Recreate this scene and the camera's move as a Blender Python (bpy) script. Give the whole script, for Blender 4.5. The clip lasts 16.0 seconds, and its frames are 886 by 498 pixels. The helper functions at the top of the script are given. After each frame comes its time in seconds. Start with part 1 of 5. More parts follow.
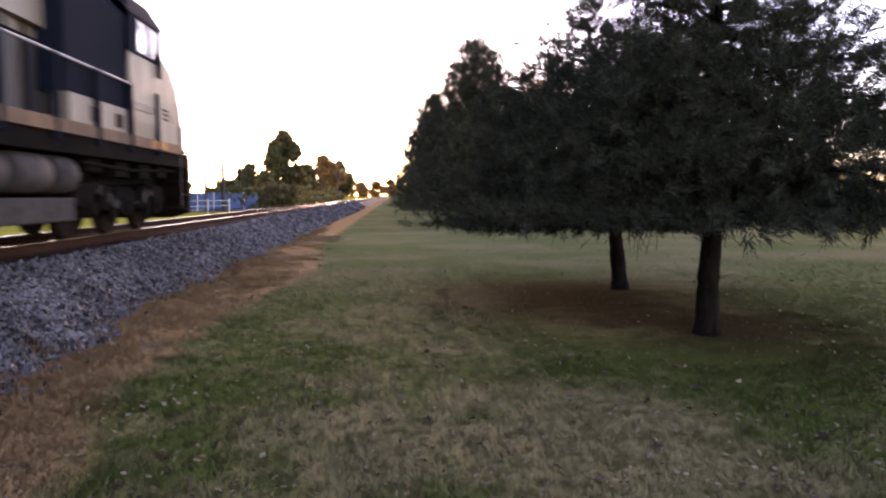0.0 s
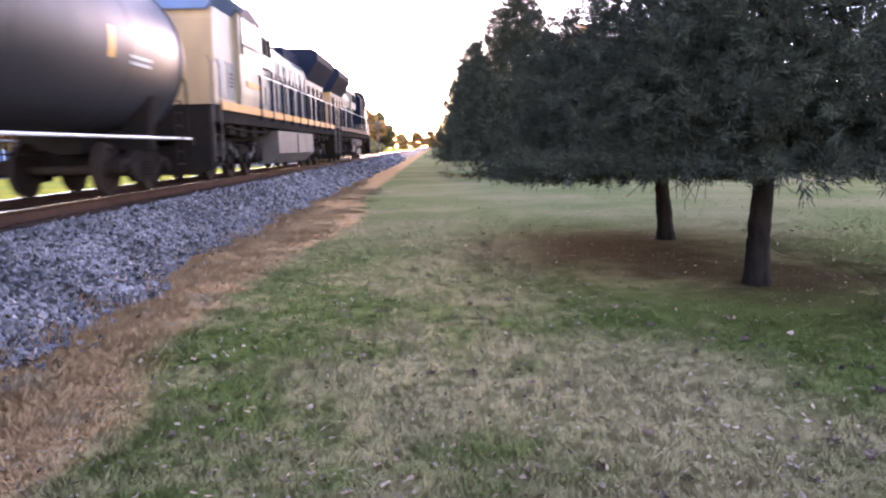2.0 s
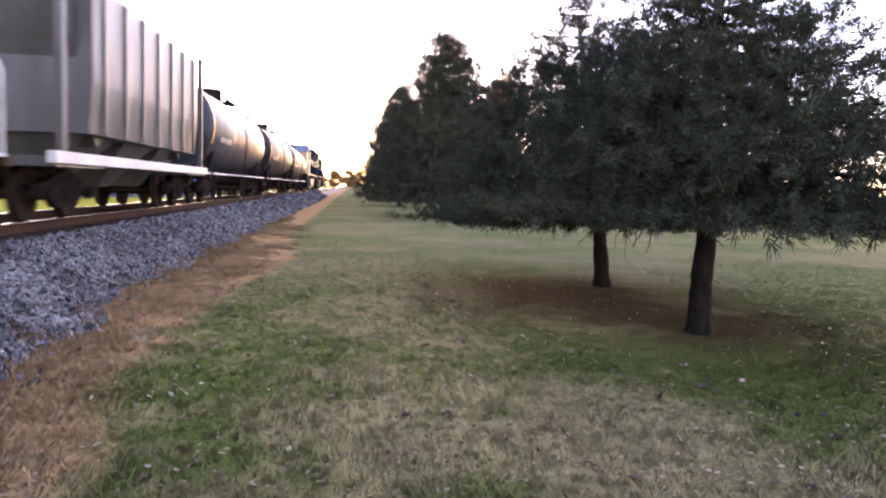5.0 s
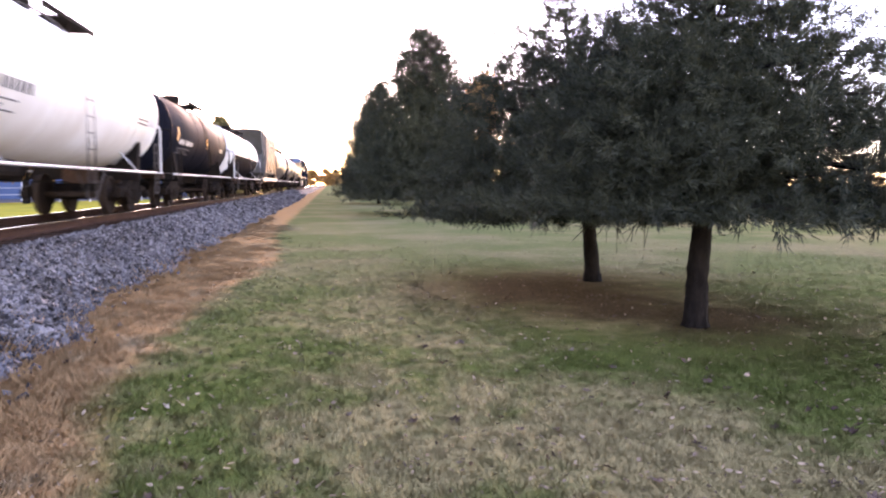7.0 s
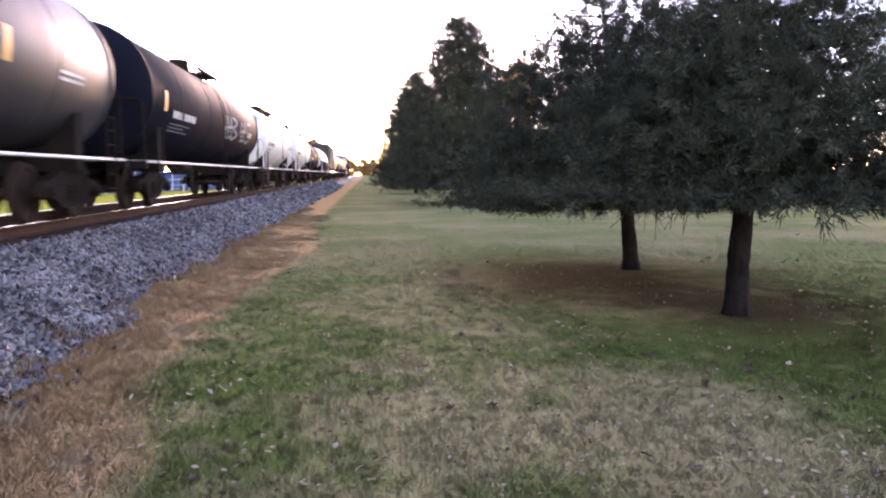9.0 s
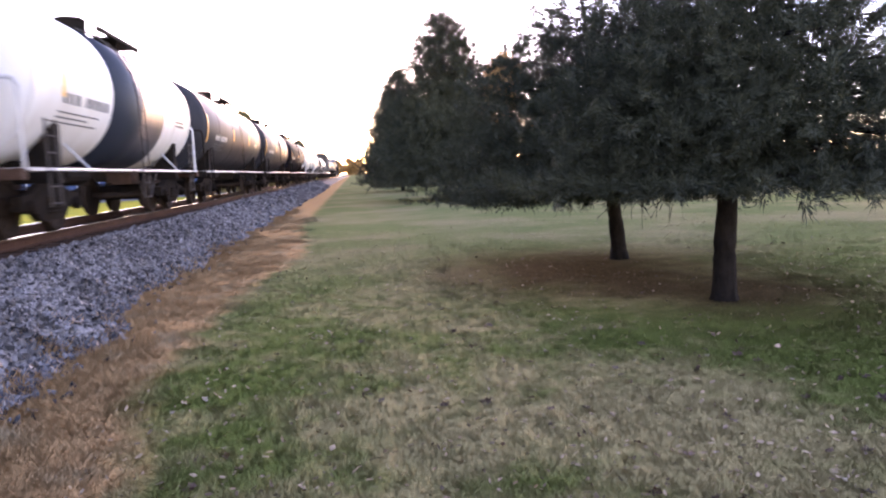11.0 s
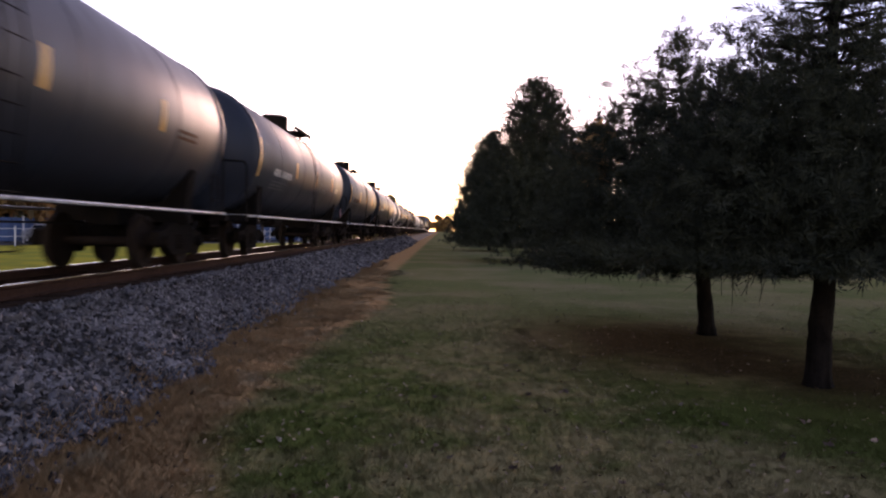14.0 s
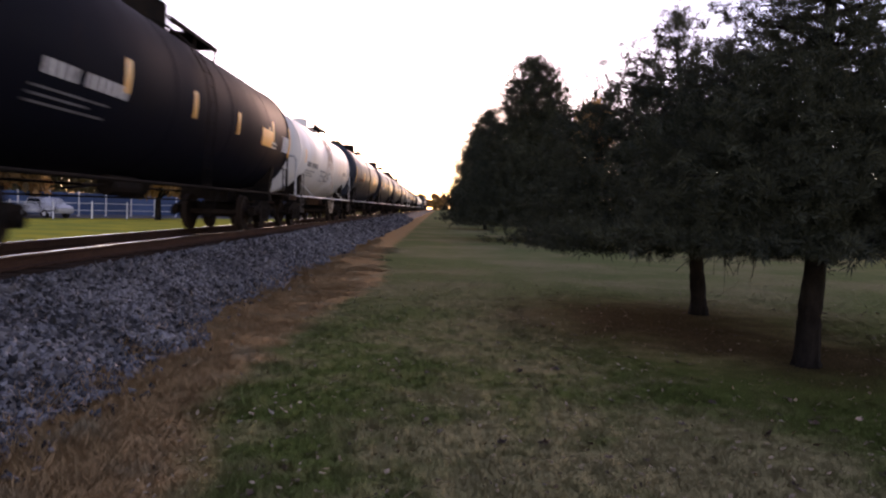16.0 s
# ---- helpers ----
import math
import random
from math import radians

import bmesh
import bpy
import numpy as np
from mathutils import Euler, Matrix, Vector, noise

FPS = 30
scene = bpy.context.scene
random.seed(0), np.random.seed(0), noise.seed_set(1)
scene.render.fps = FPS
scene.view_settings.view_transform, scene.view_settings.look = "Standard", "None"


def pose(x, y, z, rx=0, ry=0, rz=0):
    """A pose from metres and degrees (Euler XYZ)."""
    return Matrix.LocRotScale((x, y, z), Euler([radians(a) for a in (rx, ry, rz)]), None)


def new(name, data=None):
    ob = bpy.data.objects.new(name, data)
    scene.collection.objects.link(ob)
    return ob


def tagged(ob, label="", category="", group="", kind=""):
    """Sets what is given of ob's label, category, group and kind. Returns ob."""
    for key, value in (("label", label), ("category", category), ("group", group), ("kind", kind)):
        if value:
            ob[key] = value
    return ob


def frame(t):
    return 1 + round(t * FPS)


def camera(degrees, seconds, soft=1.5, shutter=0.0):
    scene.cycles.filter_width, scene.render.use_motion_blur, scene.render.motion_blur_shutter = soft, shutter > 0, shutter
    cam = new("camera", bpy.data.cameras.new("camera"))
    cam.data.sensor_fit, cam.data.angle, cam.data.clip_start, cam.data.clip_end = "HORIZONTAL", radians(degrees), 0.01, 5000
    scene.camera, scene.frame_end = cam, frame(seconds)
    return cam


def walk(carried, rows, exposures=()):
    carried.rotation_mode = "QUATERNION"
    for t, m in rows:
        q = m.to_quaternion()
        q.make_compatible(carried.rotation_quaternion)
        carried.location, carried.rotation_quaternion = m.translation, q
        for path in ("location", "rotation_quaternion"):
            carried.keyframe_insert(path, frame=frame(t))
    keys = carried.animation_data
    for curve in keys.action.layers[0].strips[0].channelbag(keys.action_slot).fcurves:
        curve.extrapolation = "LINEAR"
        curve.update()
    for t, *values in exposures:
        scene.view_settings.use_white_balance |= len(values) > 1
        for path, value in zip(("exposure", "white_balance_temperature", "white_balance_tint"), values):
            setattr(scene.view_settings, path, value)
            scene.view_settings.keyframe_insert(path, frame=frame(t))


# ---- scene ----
cam = camera(62.00, 16.0, soft=2.2, shutter=0.4)
# PATH BEGIN
PATH = [
    (0.0, pose(0.409, -0.144, 1.591, 85.810, 0.203, -3.849)),
    (0.5, pose(0.382, -0.137, 1.599, 87.169, -0.307, -1.781)),
    (1.0, pose(0.382, -0.116, 1.604, 86.615, -0.575, -1.894)),
    (1.5, pose(0.384, -0.101, 1.592, 84.688, -0.940, -3.496)),
    (2.0, pose(0.398, -0.086, 1.595, 82.059, 1.151, -0.719)),
    (2.5, pose(0.384, -0.007, 1.587, 84.173, -0.140, 0.782)),
    (3.0, pose(0.330, -0.003, 1.588, 86.056, -1.174, -1.686)),
    (3.5, pose(0.204, -0.084, 1.567, 84.453, 0.773, -5.189)),
    (4.0, pose(0.090, -0.103, 1.587, 85.152, -0.230, -5.677)),
    (6.5, pose(-0.168, 0.109, 1.582, 85.212, -1.830, -8.327)),
    (7, pose(-0.201, 0.125, 1.598, 85.039, -0.467, -8.767)),
    (7.5, pose(-0.209, 0.117, 1.592, 85.573, -1.508, -7.323)),
    (8, pose(-0.177, 0.081, 1.592, 84.221, -0.428, -4.219)),
    (8.5, pose(-0.198, 0.100, 1.590, 84.226, -0.501, -5.458)),
    (11.0, pose(-0.192, 0.064, 1.613, 83.858, 2.328, -6.962)),
    (11.5, pose(-0.216, 0.088, 1.632, 80.504, 4.914, -10.603)),
    (12.0, pose(-0.208, 0.065, 1.610, 85.864, 1.697, -5.541)),
    (12.5, pose(-0.228, 0.059, 1.621, 84.778, 0.817, -1.589)),
    (13.0, pose(-0.173, 0.021, 1.613, 89.939, -0.419, -0.006)),
    (13.5, pose(-0.166, 0.008, 1.602, 87.971, -0.783, -0.407)),
    (14.0, pose(-0.174, 0.003, 1.606, 88.558, -1.213, -0.185)),
    (14.5, pose(-0.185, 0.001, 1.605, 87.200, -1.094, 0.843)),
    (15.0, pose(-0.154, -0.017, 1.590, 87.701, -1.125, 0.860)),
    (15.5, pose(-0.132, -0.016, 1.595, 87.573, -1.143, 0.056)),
    (16.0, pose(-0.146, -0.020, 1.591, 86.882, -1.911, -0.452)),
]
# PATH END

EXPOSURES = [(0.0, 2.35, 7700, 50), (0.5, 2.35, 7700, 50), (1.0, 2.35, 7700, 50), (1.5, 3.10, 7450, 50), (2.0, 3.65, 6850, 50), (2.5, 3.15, 7450, 50), (3.0, 2.95, 7450, 50), (3.5, 3.25, 7200, 50), (4.0, 3.25, 7450, 50), (6.5, 3.20, 7200, 50), (7.0, 3.50, 7450, 50), (8.0, 3.00, 7450, 50), (8.5, 3.30, 7200, 50), (11.0, 3.32, 7200, 50), (11.5, 4.15, 6850, 50), (12.0, 3.40, 7450, 50), (12.5, 3.20, 7450, 50), (13.0, 1.15, 7700, 50), (13.5, 0.40, 7700, 50), (14.0, 1.30, 7700, 50), (14.5, 1.55, 7700, 50), (15.0, 1.70, 7700, 50), (15.5, 1.60, 7700, 50), (16.0, 1.50, 7700, 50)]
walk(cam, PATH, EXPOSURES)

# ---- world, sun ----
SUN_AZ, SUN_EL = -1.5, 10.5      # degrees right of the track's far end, and above the horizon
world = bpy.data.worlds.new("sky")
scene.world = world
world.use_nodes = True
wn = world.node_tree
wn.nodes.clear()
sky = wn.nodes.new("ShaderNodeTexSky")
sky.sky_type, sky.sun_disc = "NISHITA", False
sky.sun_elevation, sky.sun_rotation = radians(SUN_EL), radians(SUN_AZ)
sky.air_density, sky.dust_density, sky.ozone_density = 0.8, 0.20, 1.0
bg = wn.nodes.new("ShaderNodeBackground")
bg.inputs["Strength"].default_value = 0.14
wo = wn.nodes.new("ShaderNodeOutputWorld")
wn.links.new(sky.outputs[0], bg.inputs[0])
wn.links.new(bg.outputs[0], wo.inputs[0])
sun = new("sun", bpy.data.lights.new("sun", "SUN"))
sun.data.energy, sun.data.angle, sun.data.color = 0.35, radians(10), (1.0, 0.82, 0.62)
az, el = radians(SUN_AZ), radians(SUN_EL)
to_sun = Vector((math.sin(az) * math.cos(el), math.cos(az) * math.cos(el), math.sin(el)))
sun.rotation_euler = to_sun.to_track_quat("Z", "Y").to_euler()


# ---- materials ----
def mat(name, base, rough=0.6, metal=0.0, second=None, scale=6.0, amount=0.5, bump=0.0, bump_scale=40.0, spec=0.5, per_object=0.0, per_island=0.0, streak=1.0, coat=0.0, through_light=0.0):
    """A surface of two colours mixed by noise at two scales, with fine relief."""
    m = bpy.data.materials.new(name)
    m.use_nodes = True
    nt = m.node_tree
    b = nt.nodes["Principled BSDF"]
    b.inputs["Roughness"].default_value, b.inputs["Metallic"].default_value = rough, metal
    b.inputs["Specular IOR Level"].default_value = spec
    b.inputs["Coat Weight"].default_value = coat
    tc = nt.nodes.new("ShaderNodeTexCoord")
    mp = nt.nodes.new("ShaderNodeMapping")
    mp.inputs["Scale"].default_value = (1, 1, 1 / streak)
    nt.links.new(tc.outputs["Object"], mp.inputs[0])
    n1 = nt.nodes.new("ShaderNodeTexNoise")
    n1.inputs["Scale"].default_value, n1.inputs["Detail"].default_value, n1.inputs["Roughness"].default_value = scale, 8, 0.65
    nt.links.new(mp.outputs[0], n1.inputs["Vector"])
    n2 = nt.nodes.new("ShaderNodeTexNoise")
    n2.inputs["Scale"].default_value, n2.inputs["Detail"].default_value = scale * 0.13, 4
    nt.links.new(tc.outputs["Object"], n2.inputs["Vector"])
    add = nt.nodes.new("ShaderNodeMath")
    add.operation = "ADD"
    nt.links.new(n1.outputs["Fac"], add.inputs[0])
    nt.links.new(n2.outputs["Fac"], add.inputs[1])
    ramp = nt.nodes.new("ShaderNodeMapRange")
    ramp.inputs[1].default_value, ramp.inputs[2].default_value = 0.75, 1.3
    ramp.inputs[3].default_value, ramp.inputs[4].default_value = 0.0, amount * 2
    nt.links.new(add.outputs[0], ramp.inputs[0])
    mix = nt.nodes.new("ShaderNodeMix")
    mix.data_type = "RGBA"
    second = second or tuple(c * 0.55 for c in base)
    mix.inputs[6].default_value, mix.inputs[7].default_value = (*base, 1), (*second, 1)
    nt.links.new(ramp.outputs[0], mix.inputs[0])
    colour = mix.outputs[2]
    if per_object or per_island:
        src = nt.nodes.new("ShaderNodeObjectInfo") if per_object else nt.nodes.new("ShaderNodeNewGeometry")
        out = src.outputs["Random"] if per_object else src.outputs["Random Per Island"]
        k = per_object or per_island
        vr = nt.nodes.new("ShaderNodeMapRange")
        vr.inputs[3].default_value, vr.inputs[4].default_value = 1 - k, 1 + k
        nt.links.new(out, vr.inputs[0])
        hsv = nt.nodes.new("ShaderNodeHueSaturation")
        nt.links.new(vr.outputs[0], hsv.inputs["Value"])
        nt.links.new(colour, hsv.inputs["Color"])
        colour = hsv.outputs[0]
    nt.links.new(colour, b.inputs["Base Color"])
    rr = nt.nodes.new("ShaderNodeMapRange")
    rr.inputs[3].default_value, rr.inputs[4].default_value = max(rough - 0.1, 0.03), min(rough + 0.15, 1)
    nt.links.new(n1.outputs["Fac"], rr.inputs[0])
    nt.links.new(rr.outputs[0], b.inputs["Roughness"])
    if through_light:
        tr = nt.nodes.new("ShaderNodeBsdfTranslucent")
        nt.links.new(colour, tr.inputs[0])
        ms = nt.nodes.new("ShaderNodeMixShader")
        ms.inputs[0].default_value = through_light
        nt.links.new(b.outputs[0], ms.inputs[1])
        nt.links.new(tr.outputs[0], ms.inputs[2])
        nt.links.new(ms.outputs[0], nt.nodes["Material Output"].inputs[0])
    if bump:
        n3 = nt.nodes.new("ShaderNodeTexNoise")
        n3.inputs["Scale"].default_value, n3.inputs["Detail"].default_value = bump_scale, 6
        nt.links.new(tc.outputs["Object"], n3.inputs["Vector"])
        bp = nt.nodes.new("ShaderNodeBump")
        bp.inputs["Strength"].default_value, bp.inputs["Distance"].default_value = bump, 0.02
        nt.links.new(n3.outputs["Fac"], bp.inputs["Height"])
        nt.links.new(bp.outputs[0], b.inputs["Normal"])
    return m


def lawn_material(name="lawn", blades=False):
    """Lawn in late autumn: green and straw patches, a dead russet strip beside the stones, needle litter under the
    trees. Tree shade and far-side sun are put into its colours.
    """
    m = bpy.data.materials.new(name)
    m.use_nodes = True
    nt = m.node_tree
    b = nt.nodes["Principled BSDF"]
    b.inputs["Roughness"].default_value = 0.9
    b.inputs["Specular IOR Level"].default_value = 0.0
    geo = nt.nodes.new("ShaderNodeNewGeometry")
    sep = nt.nodes.new("ShaderNodeSeparateXYZ")
    nt.links.new(geo.outputs["Position"], sep.inputs[0])

    def noise_at(scale, detail=5, rough=0.6):
        n = nt.nodes.new("ShaderNodeTexNoise")
        n.inputs["Scale"].default_value, n.inputs["Detail"].default_value, n.inputs["Roughness"].default_value = scale, detail, rough
        nt.links.new(geo.outputs["Position"], n.inputs["Vector"])
        return n.outputs["Fac"]

    def math_node(op, a, c, d=None):
        n = nt.nodes.new("ShaderNodeMath")
        n.operation = op
        for k, v in enumerate((a, c, d)):
            if v is None:
                continue
            if isinstance(v, (int, float)):
                n.inputs[k].default_value = v
            else:
                nt.links.new(v, n.inputs[k])
        return n.outputs[0]

    def mixed(fac, a, c):
        n = nt.nodes.new("ShaderNodeMix")
        n.data_type = "RGBA"
        nt.links.new(fac, n.inputs[0])
        for k, v in ((6, a), (7, c)):
            if isinstance(v, tuple):
                n.inputs[k].default_value = (*v, 1)
            else:
                nt.links.new(v, n.inputs[k])
        return n.outputs[2]

    def between(v, lo, hi):
        n = nt.nodes.new("ShaderNodeMapRange")
        n.interpolation_type = "SMOOTHSTEP"
        n.inputs[1].default_value, n.inputs[2].default_value = lo, hi
        nt.links.new(v, n.inputs[0])
        return n.outputs[0]

    def around(cx, cy, rx, ry, weight):
        dx = math_node("DIVIDE", math_node("SUBTRACT", sep.outputs[0], cx), rx)
        dy = math_node("DIVIDE", math_node("SUBTRACT", sep.outputs[1], cy), ry)
        d = math_node("ADD", math_node("MULTIPLY", dx, dx), math_node("MULTIPLY", dy, dy))
        return math_node("MULTIPLY", math_node("EXPONENT", math_node("MULTIPLY", d, -1.0), 0.0), weight)
    # Greener patches; right of centre the extra green paints in the trees' shade.
    green_and_shade = math_node("ADD", around(-1.1, 6.5, 0.8, 5.0, 0.13), around(3.6, 6.6, 2.6, 1.4, 0.20))
    green_and_shade = math_node("ADD", green_and_shade, around(7.5, 11.0, 3.0, 3.0, 0.13))
    green_and_shade = math_node("ADD", green_and_shade, around(4.8, 4.8, 1.7, 1.9, 0.09))
    green_and_shade = math_node("SUBTRACT", green_and_shade, around(1.3, 4.6, 1.6, 1.5, 0.12))
    green_and_shade = math_node("ADD", green_and_shade, around(0.6, 3.6, 0.35, 0.3, 0.2))
    green_and_shade = math_node("ADD", green_and_shade, math_node("MULTIPLY", between(sep.outputs[1], 9.0, 22.0), 0.075))
    patch = math_node("ADD", math_node("MULTIPLY", noise_at(0.75, 4), 0.6), math_node("MULTIPLY", noise_at(2.6, 5, 0.6), 0.5))
    patch = between(math_node("SUBTRACT", patch, green_and_shade), 0.37, 0.66)
    lawn = mixed(patch, GRASS_GREEN, GRASS_STRAW)
    lawn = mixed(between(noise_at(14, 4), 0.58, 0.90), lawn, (0.085, 0.074, 0.036))
    lawn = mixed(between(noise_at(60, 2), 0.6, 0.95), lawn, (0.36, 0.29, 0.18))
    far = math_node("MULTIPLY", between(math_node("ADD", sep.outputs[1], math_node("MULTIPLY", noise_at(0.3, 3), 8.0)), 9.0, 20.0), 0.85)
    lawn = mixed(far, lawn, mixed(between(noise_at(0.25, 5), 0.4, 0.65), (0.150, 0.160, 0.062), (0.260, 0.208, 0.105)))
    # the dead strip: its edges wander
    edge = math_node("ADD", sep.outputs[0], math_node("MULTIPLY", math_node("SUBTRACT", noise_at(1.1, 5), 0.5), 1.0))
    edge = math_node("SUBTRACT", edge, math_node("ADD", around(0, 3.6, 1000, 1.4, 0.42), around(0, 16.5, 1000, 4.2, 0.62)))
    strip = math_node("MULTIPLY", between(edge, -1.70, -2.12), between(edge, -6.0, -5.0))
    russet = mixed(between(noise_at(5, 4), 0.35, 0.7), RUSSET, (0.42, 0.240, 0.108))
    russet = mixed(between(noise_at(1.7, 4), 0.5, 0.75), russet, (0.40, 0.290, 0.160))
    lawn = mixed(strip, lawn, russet)
    # litter below the two near trees, its brown darkened for the crowns' shade
    def round_mask(cx, cy, r0, r1):
        dx = math_node("SUBTRACT", sep.outputs[0], cx)
        dy = math_node("MULTIPLY", math_node("SUBTRACT", sep.outputs[1], cy), 0.75)
        d = math_node("SQRT", math_node("ADD", math_node("MULTIPLY", dx, dx), math_node("MULTIPLY", dy, dy)), 0.0)
        d = math_node("ADD", d, math_node("MULTIPLY", math_node("SUBTRACT", noise_at(1.3, 5), 0.5), 2.4))
        return between(d, r1, r0)
    litter = math_node("MAXIMUM", round_mask(4.4, 8.5, 0.2, 2.1), round_mask(3.1, 11.2, 0.6, 3.1))
    litter = math_node("MULTIPLY", math_node("MAXIMUM", litter, round_mask(3.6, 9.7, 0.3, 2.0)), 0.86)
    lawn = mixed(litter, lawn, mixed(between(noise_at(25, 4), 0.4, 0.7), (0.066, 0.038, 0.022), (0.145, 0.082, 0.043)))
    if blades:
        vr = nt.nodes.new("ShaderNodeMapRange")
        vr.inputs[3].default_value, vr.inputs[4].default_value = 0.75, 1.6
        nt.links.new(geo.outputs["Random Per Island"], vr.inputs[0])
        hsv = nt.nodes.new("ShaderNodeHueSaturation")
        nt.links.new(vr.outputs[0], hsv.inputs["Value"])
        nt.links.new(lawn, hsv.inputs["Color"])
        nt.links.new(hsv.outputs[0], b.inputs["Base Color"])
        up = nt.nodes.new("ShaderNodeCombineXYZ")
        up.inputs[2].default_value = 1.0
        nt.links.new(up.outputs[0], b.inputs["Normal"])
        return m
    # Bare ground dimmed in colour for the shade among the blades.
    dim = nt.nodes.new("ShaderNodeHueSaturation")
    dim.inputs["Value"].default_value = 0.92
    nt.links.new(lawn, dim.inputs["Color"])
    lawn = dim.outputs[0]
    # Past the track, low sun is painted into the grass as bright yellow.
    sunlit_grass = mixed(between(noise_at(0.4, 4), 0.4, 0.6), (0.42, 0.34, 0.05), (0.26, 0.26, 0.05))
    lawn = mixed(between(sep.outputs[0], -9.0, -10.0), lawn, sunlit_grass)
    nt.links.new(lawn, b.inputs["Base Color"])
    bp = nt.nodes.new("ShaderNodeBump")
    bp.inputs["Strength"].default_value, bp.inputs["Distance"].default_value = 0.6, 0.03
    nt.links.new(noise_at(60, 6), bp.inputs["Height"])
    nt.links.new(bp.outputs[0], b.inputs["Normal"])
    return m


GRASS_GREEN, GRASS_STRAW, RUSSET = (0.112, 0.142, 0.036), (0.33, 0.262, 0.118), (0.48, 0.275, 0.122)
M_LAWN = lawn_material()
M_LAWNBLADE = lawn_material("grass_blades", True)
M_BALLAST = mat("ballast_bed", (0.085, 0.083, 0.09), 0.9, second=(0.025, 0.024, 0.026), scale=26, amount=0.6, bump=1.0, bump_scale=22, spec=0.05)
M_FOUL = mat("oily_ballast", (0.040, 0.026, 0.020), 0.95, second=(0.065, 0.040, 0.029), scale=18, amount=0.6, bump=1.0, bump_scale=22, spec=0.02)
M_STONE = mat("ballast_stone", (0.156, 0.150, 0.152), 0.7, second=(0.034, 0.033, 0.035), scale=9, amount=0.5, per_island=0.9, spec=0.25)
M_RAIL = mat("rail_steel", (0.070, 0.034, 0.021), 0.9, 0.0, second=(0.040, 0.021, 0.014), scale=14, amount=0.5, bump=0.2, spec=0.05)
M_RAILHEAD = mat("rail_head", (0.62, 0.58, 0.52), 0.22, 1.0, second=(0.5, 0.46, 0.4), scale=8, amount=0.3)
M_TIE = mat("tie_timber", (0.065, 0.040, 0.027), 0.95, second=(0.035, 0.022, 0.016), scale=9, amount=0.6, bump=0.6, bump_scale=30, per_object=0.3, spec=0.02)
M_BARK = mat("bark", (0.026, 0.021, 0.018), 0.95, second=(0.009, 0.0075, 0.0065), scale=14, amount=0.7, bump=1.0, bump_scale=26, streak=3.5, spec=0.05)
M_NEEDLE = mat("needles", (0.056, 0.061, 0.037), 0.75, second=(0.021, 0.025, 0.018), scale=2.2, amount=0.66, per_island=0.36, spec=0.05)
M_DARKTANK = mat("black_tank_paint", (0.006, 0.007, 0.012), 0.55, second=(0.010, 0.010, 0.013), scale=1.6, amount=0.35, streak=5, bump=0.03, spec=0.008)
M_GREYTANK = mat("dark_grey_tank_paint", (0.017, 0.025, 0.038), 0.42, second=(0.028, 0.031, 0.037), scale=1.6, amount=0.4, streak=5, bump=0.03, spec=0.26)
M_BROWNTANK = mat("brown_black_tank_paint", (0.013, 0.014, 0.018), 0.46, second=(0.034, 0.031, 0.032), scale=1.6, amount=0.45, streak=5, bump=0.03, spec=0.15)
M_WHITETANK = mat("white_tank_paint", (0.84, 0.83, 0.79), 0.42, second=(0.58, 0.50, 0.40), scale=1.4, amount=0.36, streak=6, bump=0.05, spec=0.35)
M_RUST = mat("rusty_steel", (0.085, 0.045, 0.028), 0.85, 0.0, second=(0.045, 0.026, 0.018), scale=9, amount=0.6, bump=0.3, spec=0.15)
M_IRON = mat("dirty_black_iron", (0.011, 0.010, 0.009), 0.9, 0.0, second=(0.026, 0.018, 0.013), scale=8, amount=0.45, bump=0.3, spec=0.02)
M_WHEEL = mat("wheel_steel", (0.018, 0.013, 0.011), 0.8, 0.0, second=(0.038, 0.025, 0.017), scale=9, amount=0.5, spec=0.05)
M_RAILING = mat("pale_grey_railing_paint", (0.62, 0.62, 0.60), 0.4, second=(0.36, 0.31, 0.26), scale=8, amount=0.4)
M_REFLECT = mat("yellow_reflector_tape", (0.95, 0.50, 0.10), 0.35, second=(0.85, 0.34, 0.04), scale=12, amount=0.4)
M_STENCIL = mat("worn_white_stencil", (0.62, 0.61, 0.58), 0.6, second=(0.4, 0.38, 0.35), scale=14, amount=0.5)
M_FAINTLINE = mat("faded_small_lettering", (0.17, 0.17, 0.17), 0.6, second=(0.05, 0.05, 0.055), scale=16, amount=0.6)
M_STENCILDARK = mat("worn_black_stencil", (0.05, 0.05, 0.055), 0.6, second=(0.12, 0.11, 0.1), scale=14, amount=0.5)
M_GRAFFITI = mat("pale_blue_spray_paint", (0.22, 0.26, 0.28), 0.6, second=(0.07, 0.085, 0.10), scale=7, amount=0.6)
M_SPRAYFAINT = mat("faded_blue_spray_paint", (0.16, 0.22, 0.27), 0.6, second=(0.06, 0.075, 0.09), scale=7, amount=0.6)
M_SPRAYBLUE = mat("blue_spray_paint", (0.08, 0.20, 0.42), 0.5, second=(0.10, 0.15, 0.25), scale=7, amount=0.4)
M_PLACARD = mat("red_and_white_placard", (0.72, 0.2, 0.2), 0.5, second=(0.85, 0.75, 0.72), scale=9, amount=0.5)
M_LOCOGREY = mat("loco_grey_paint", (0.105, 0.105, 0.10), 0.4, second=(0.055, 0.05, 0.043), scale=1.8, amount=0.5, streak=5, bump=0.05, spec=0.25)
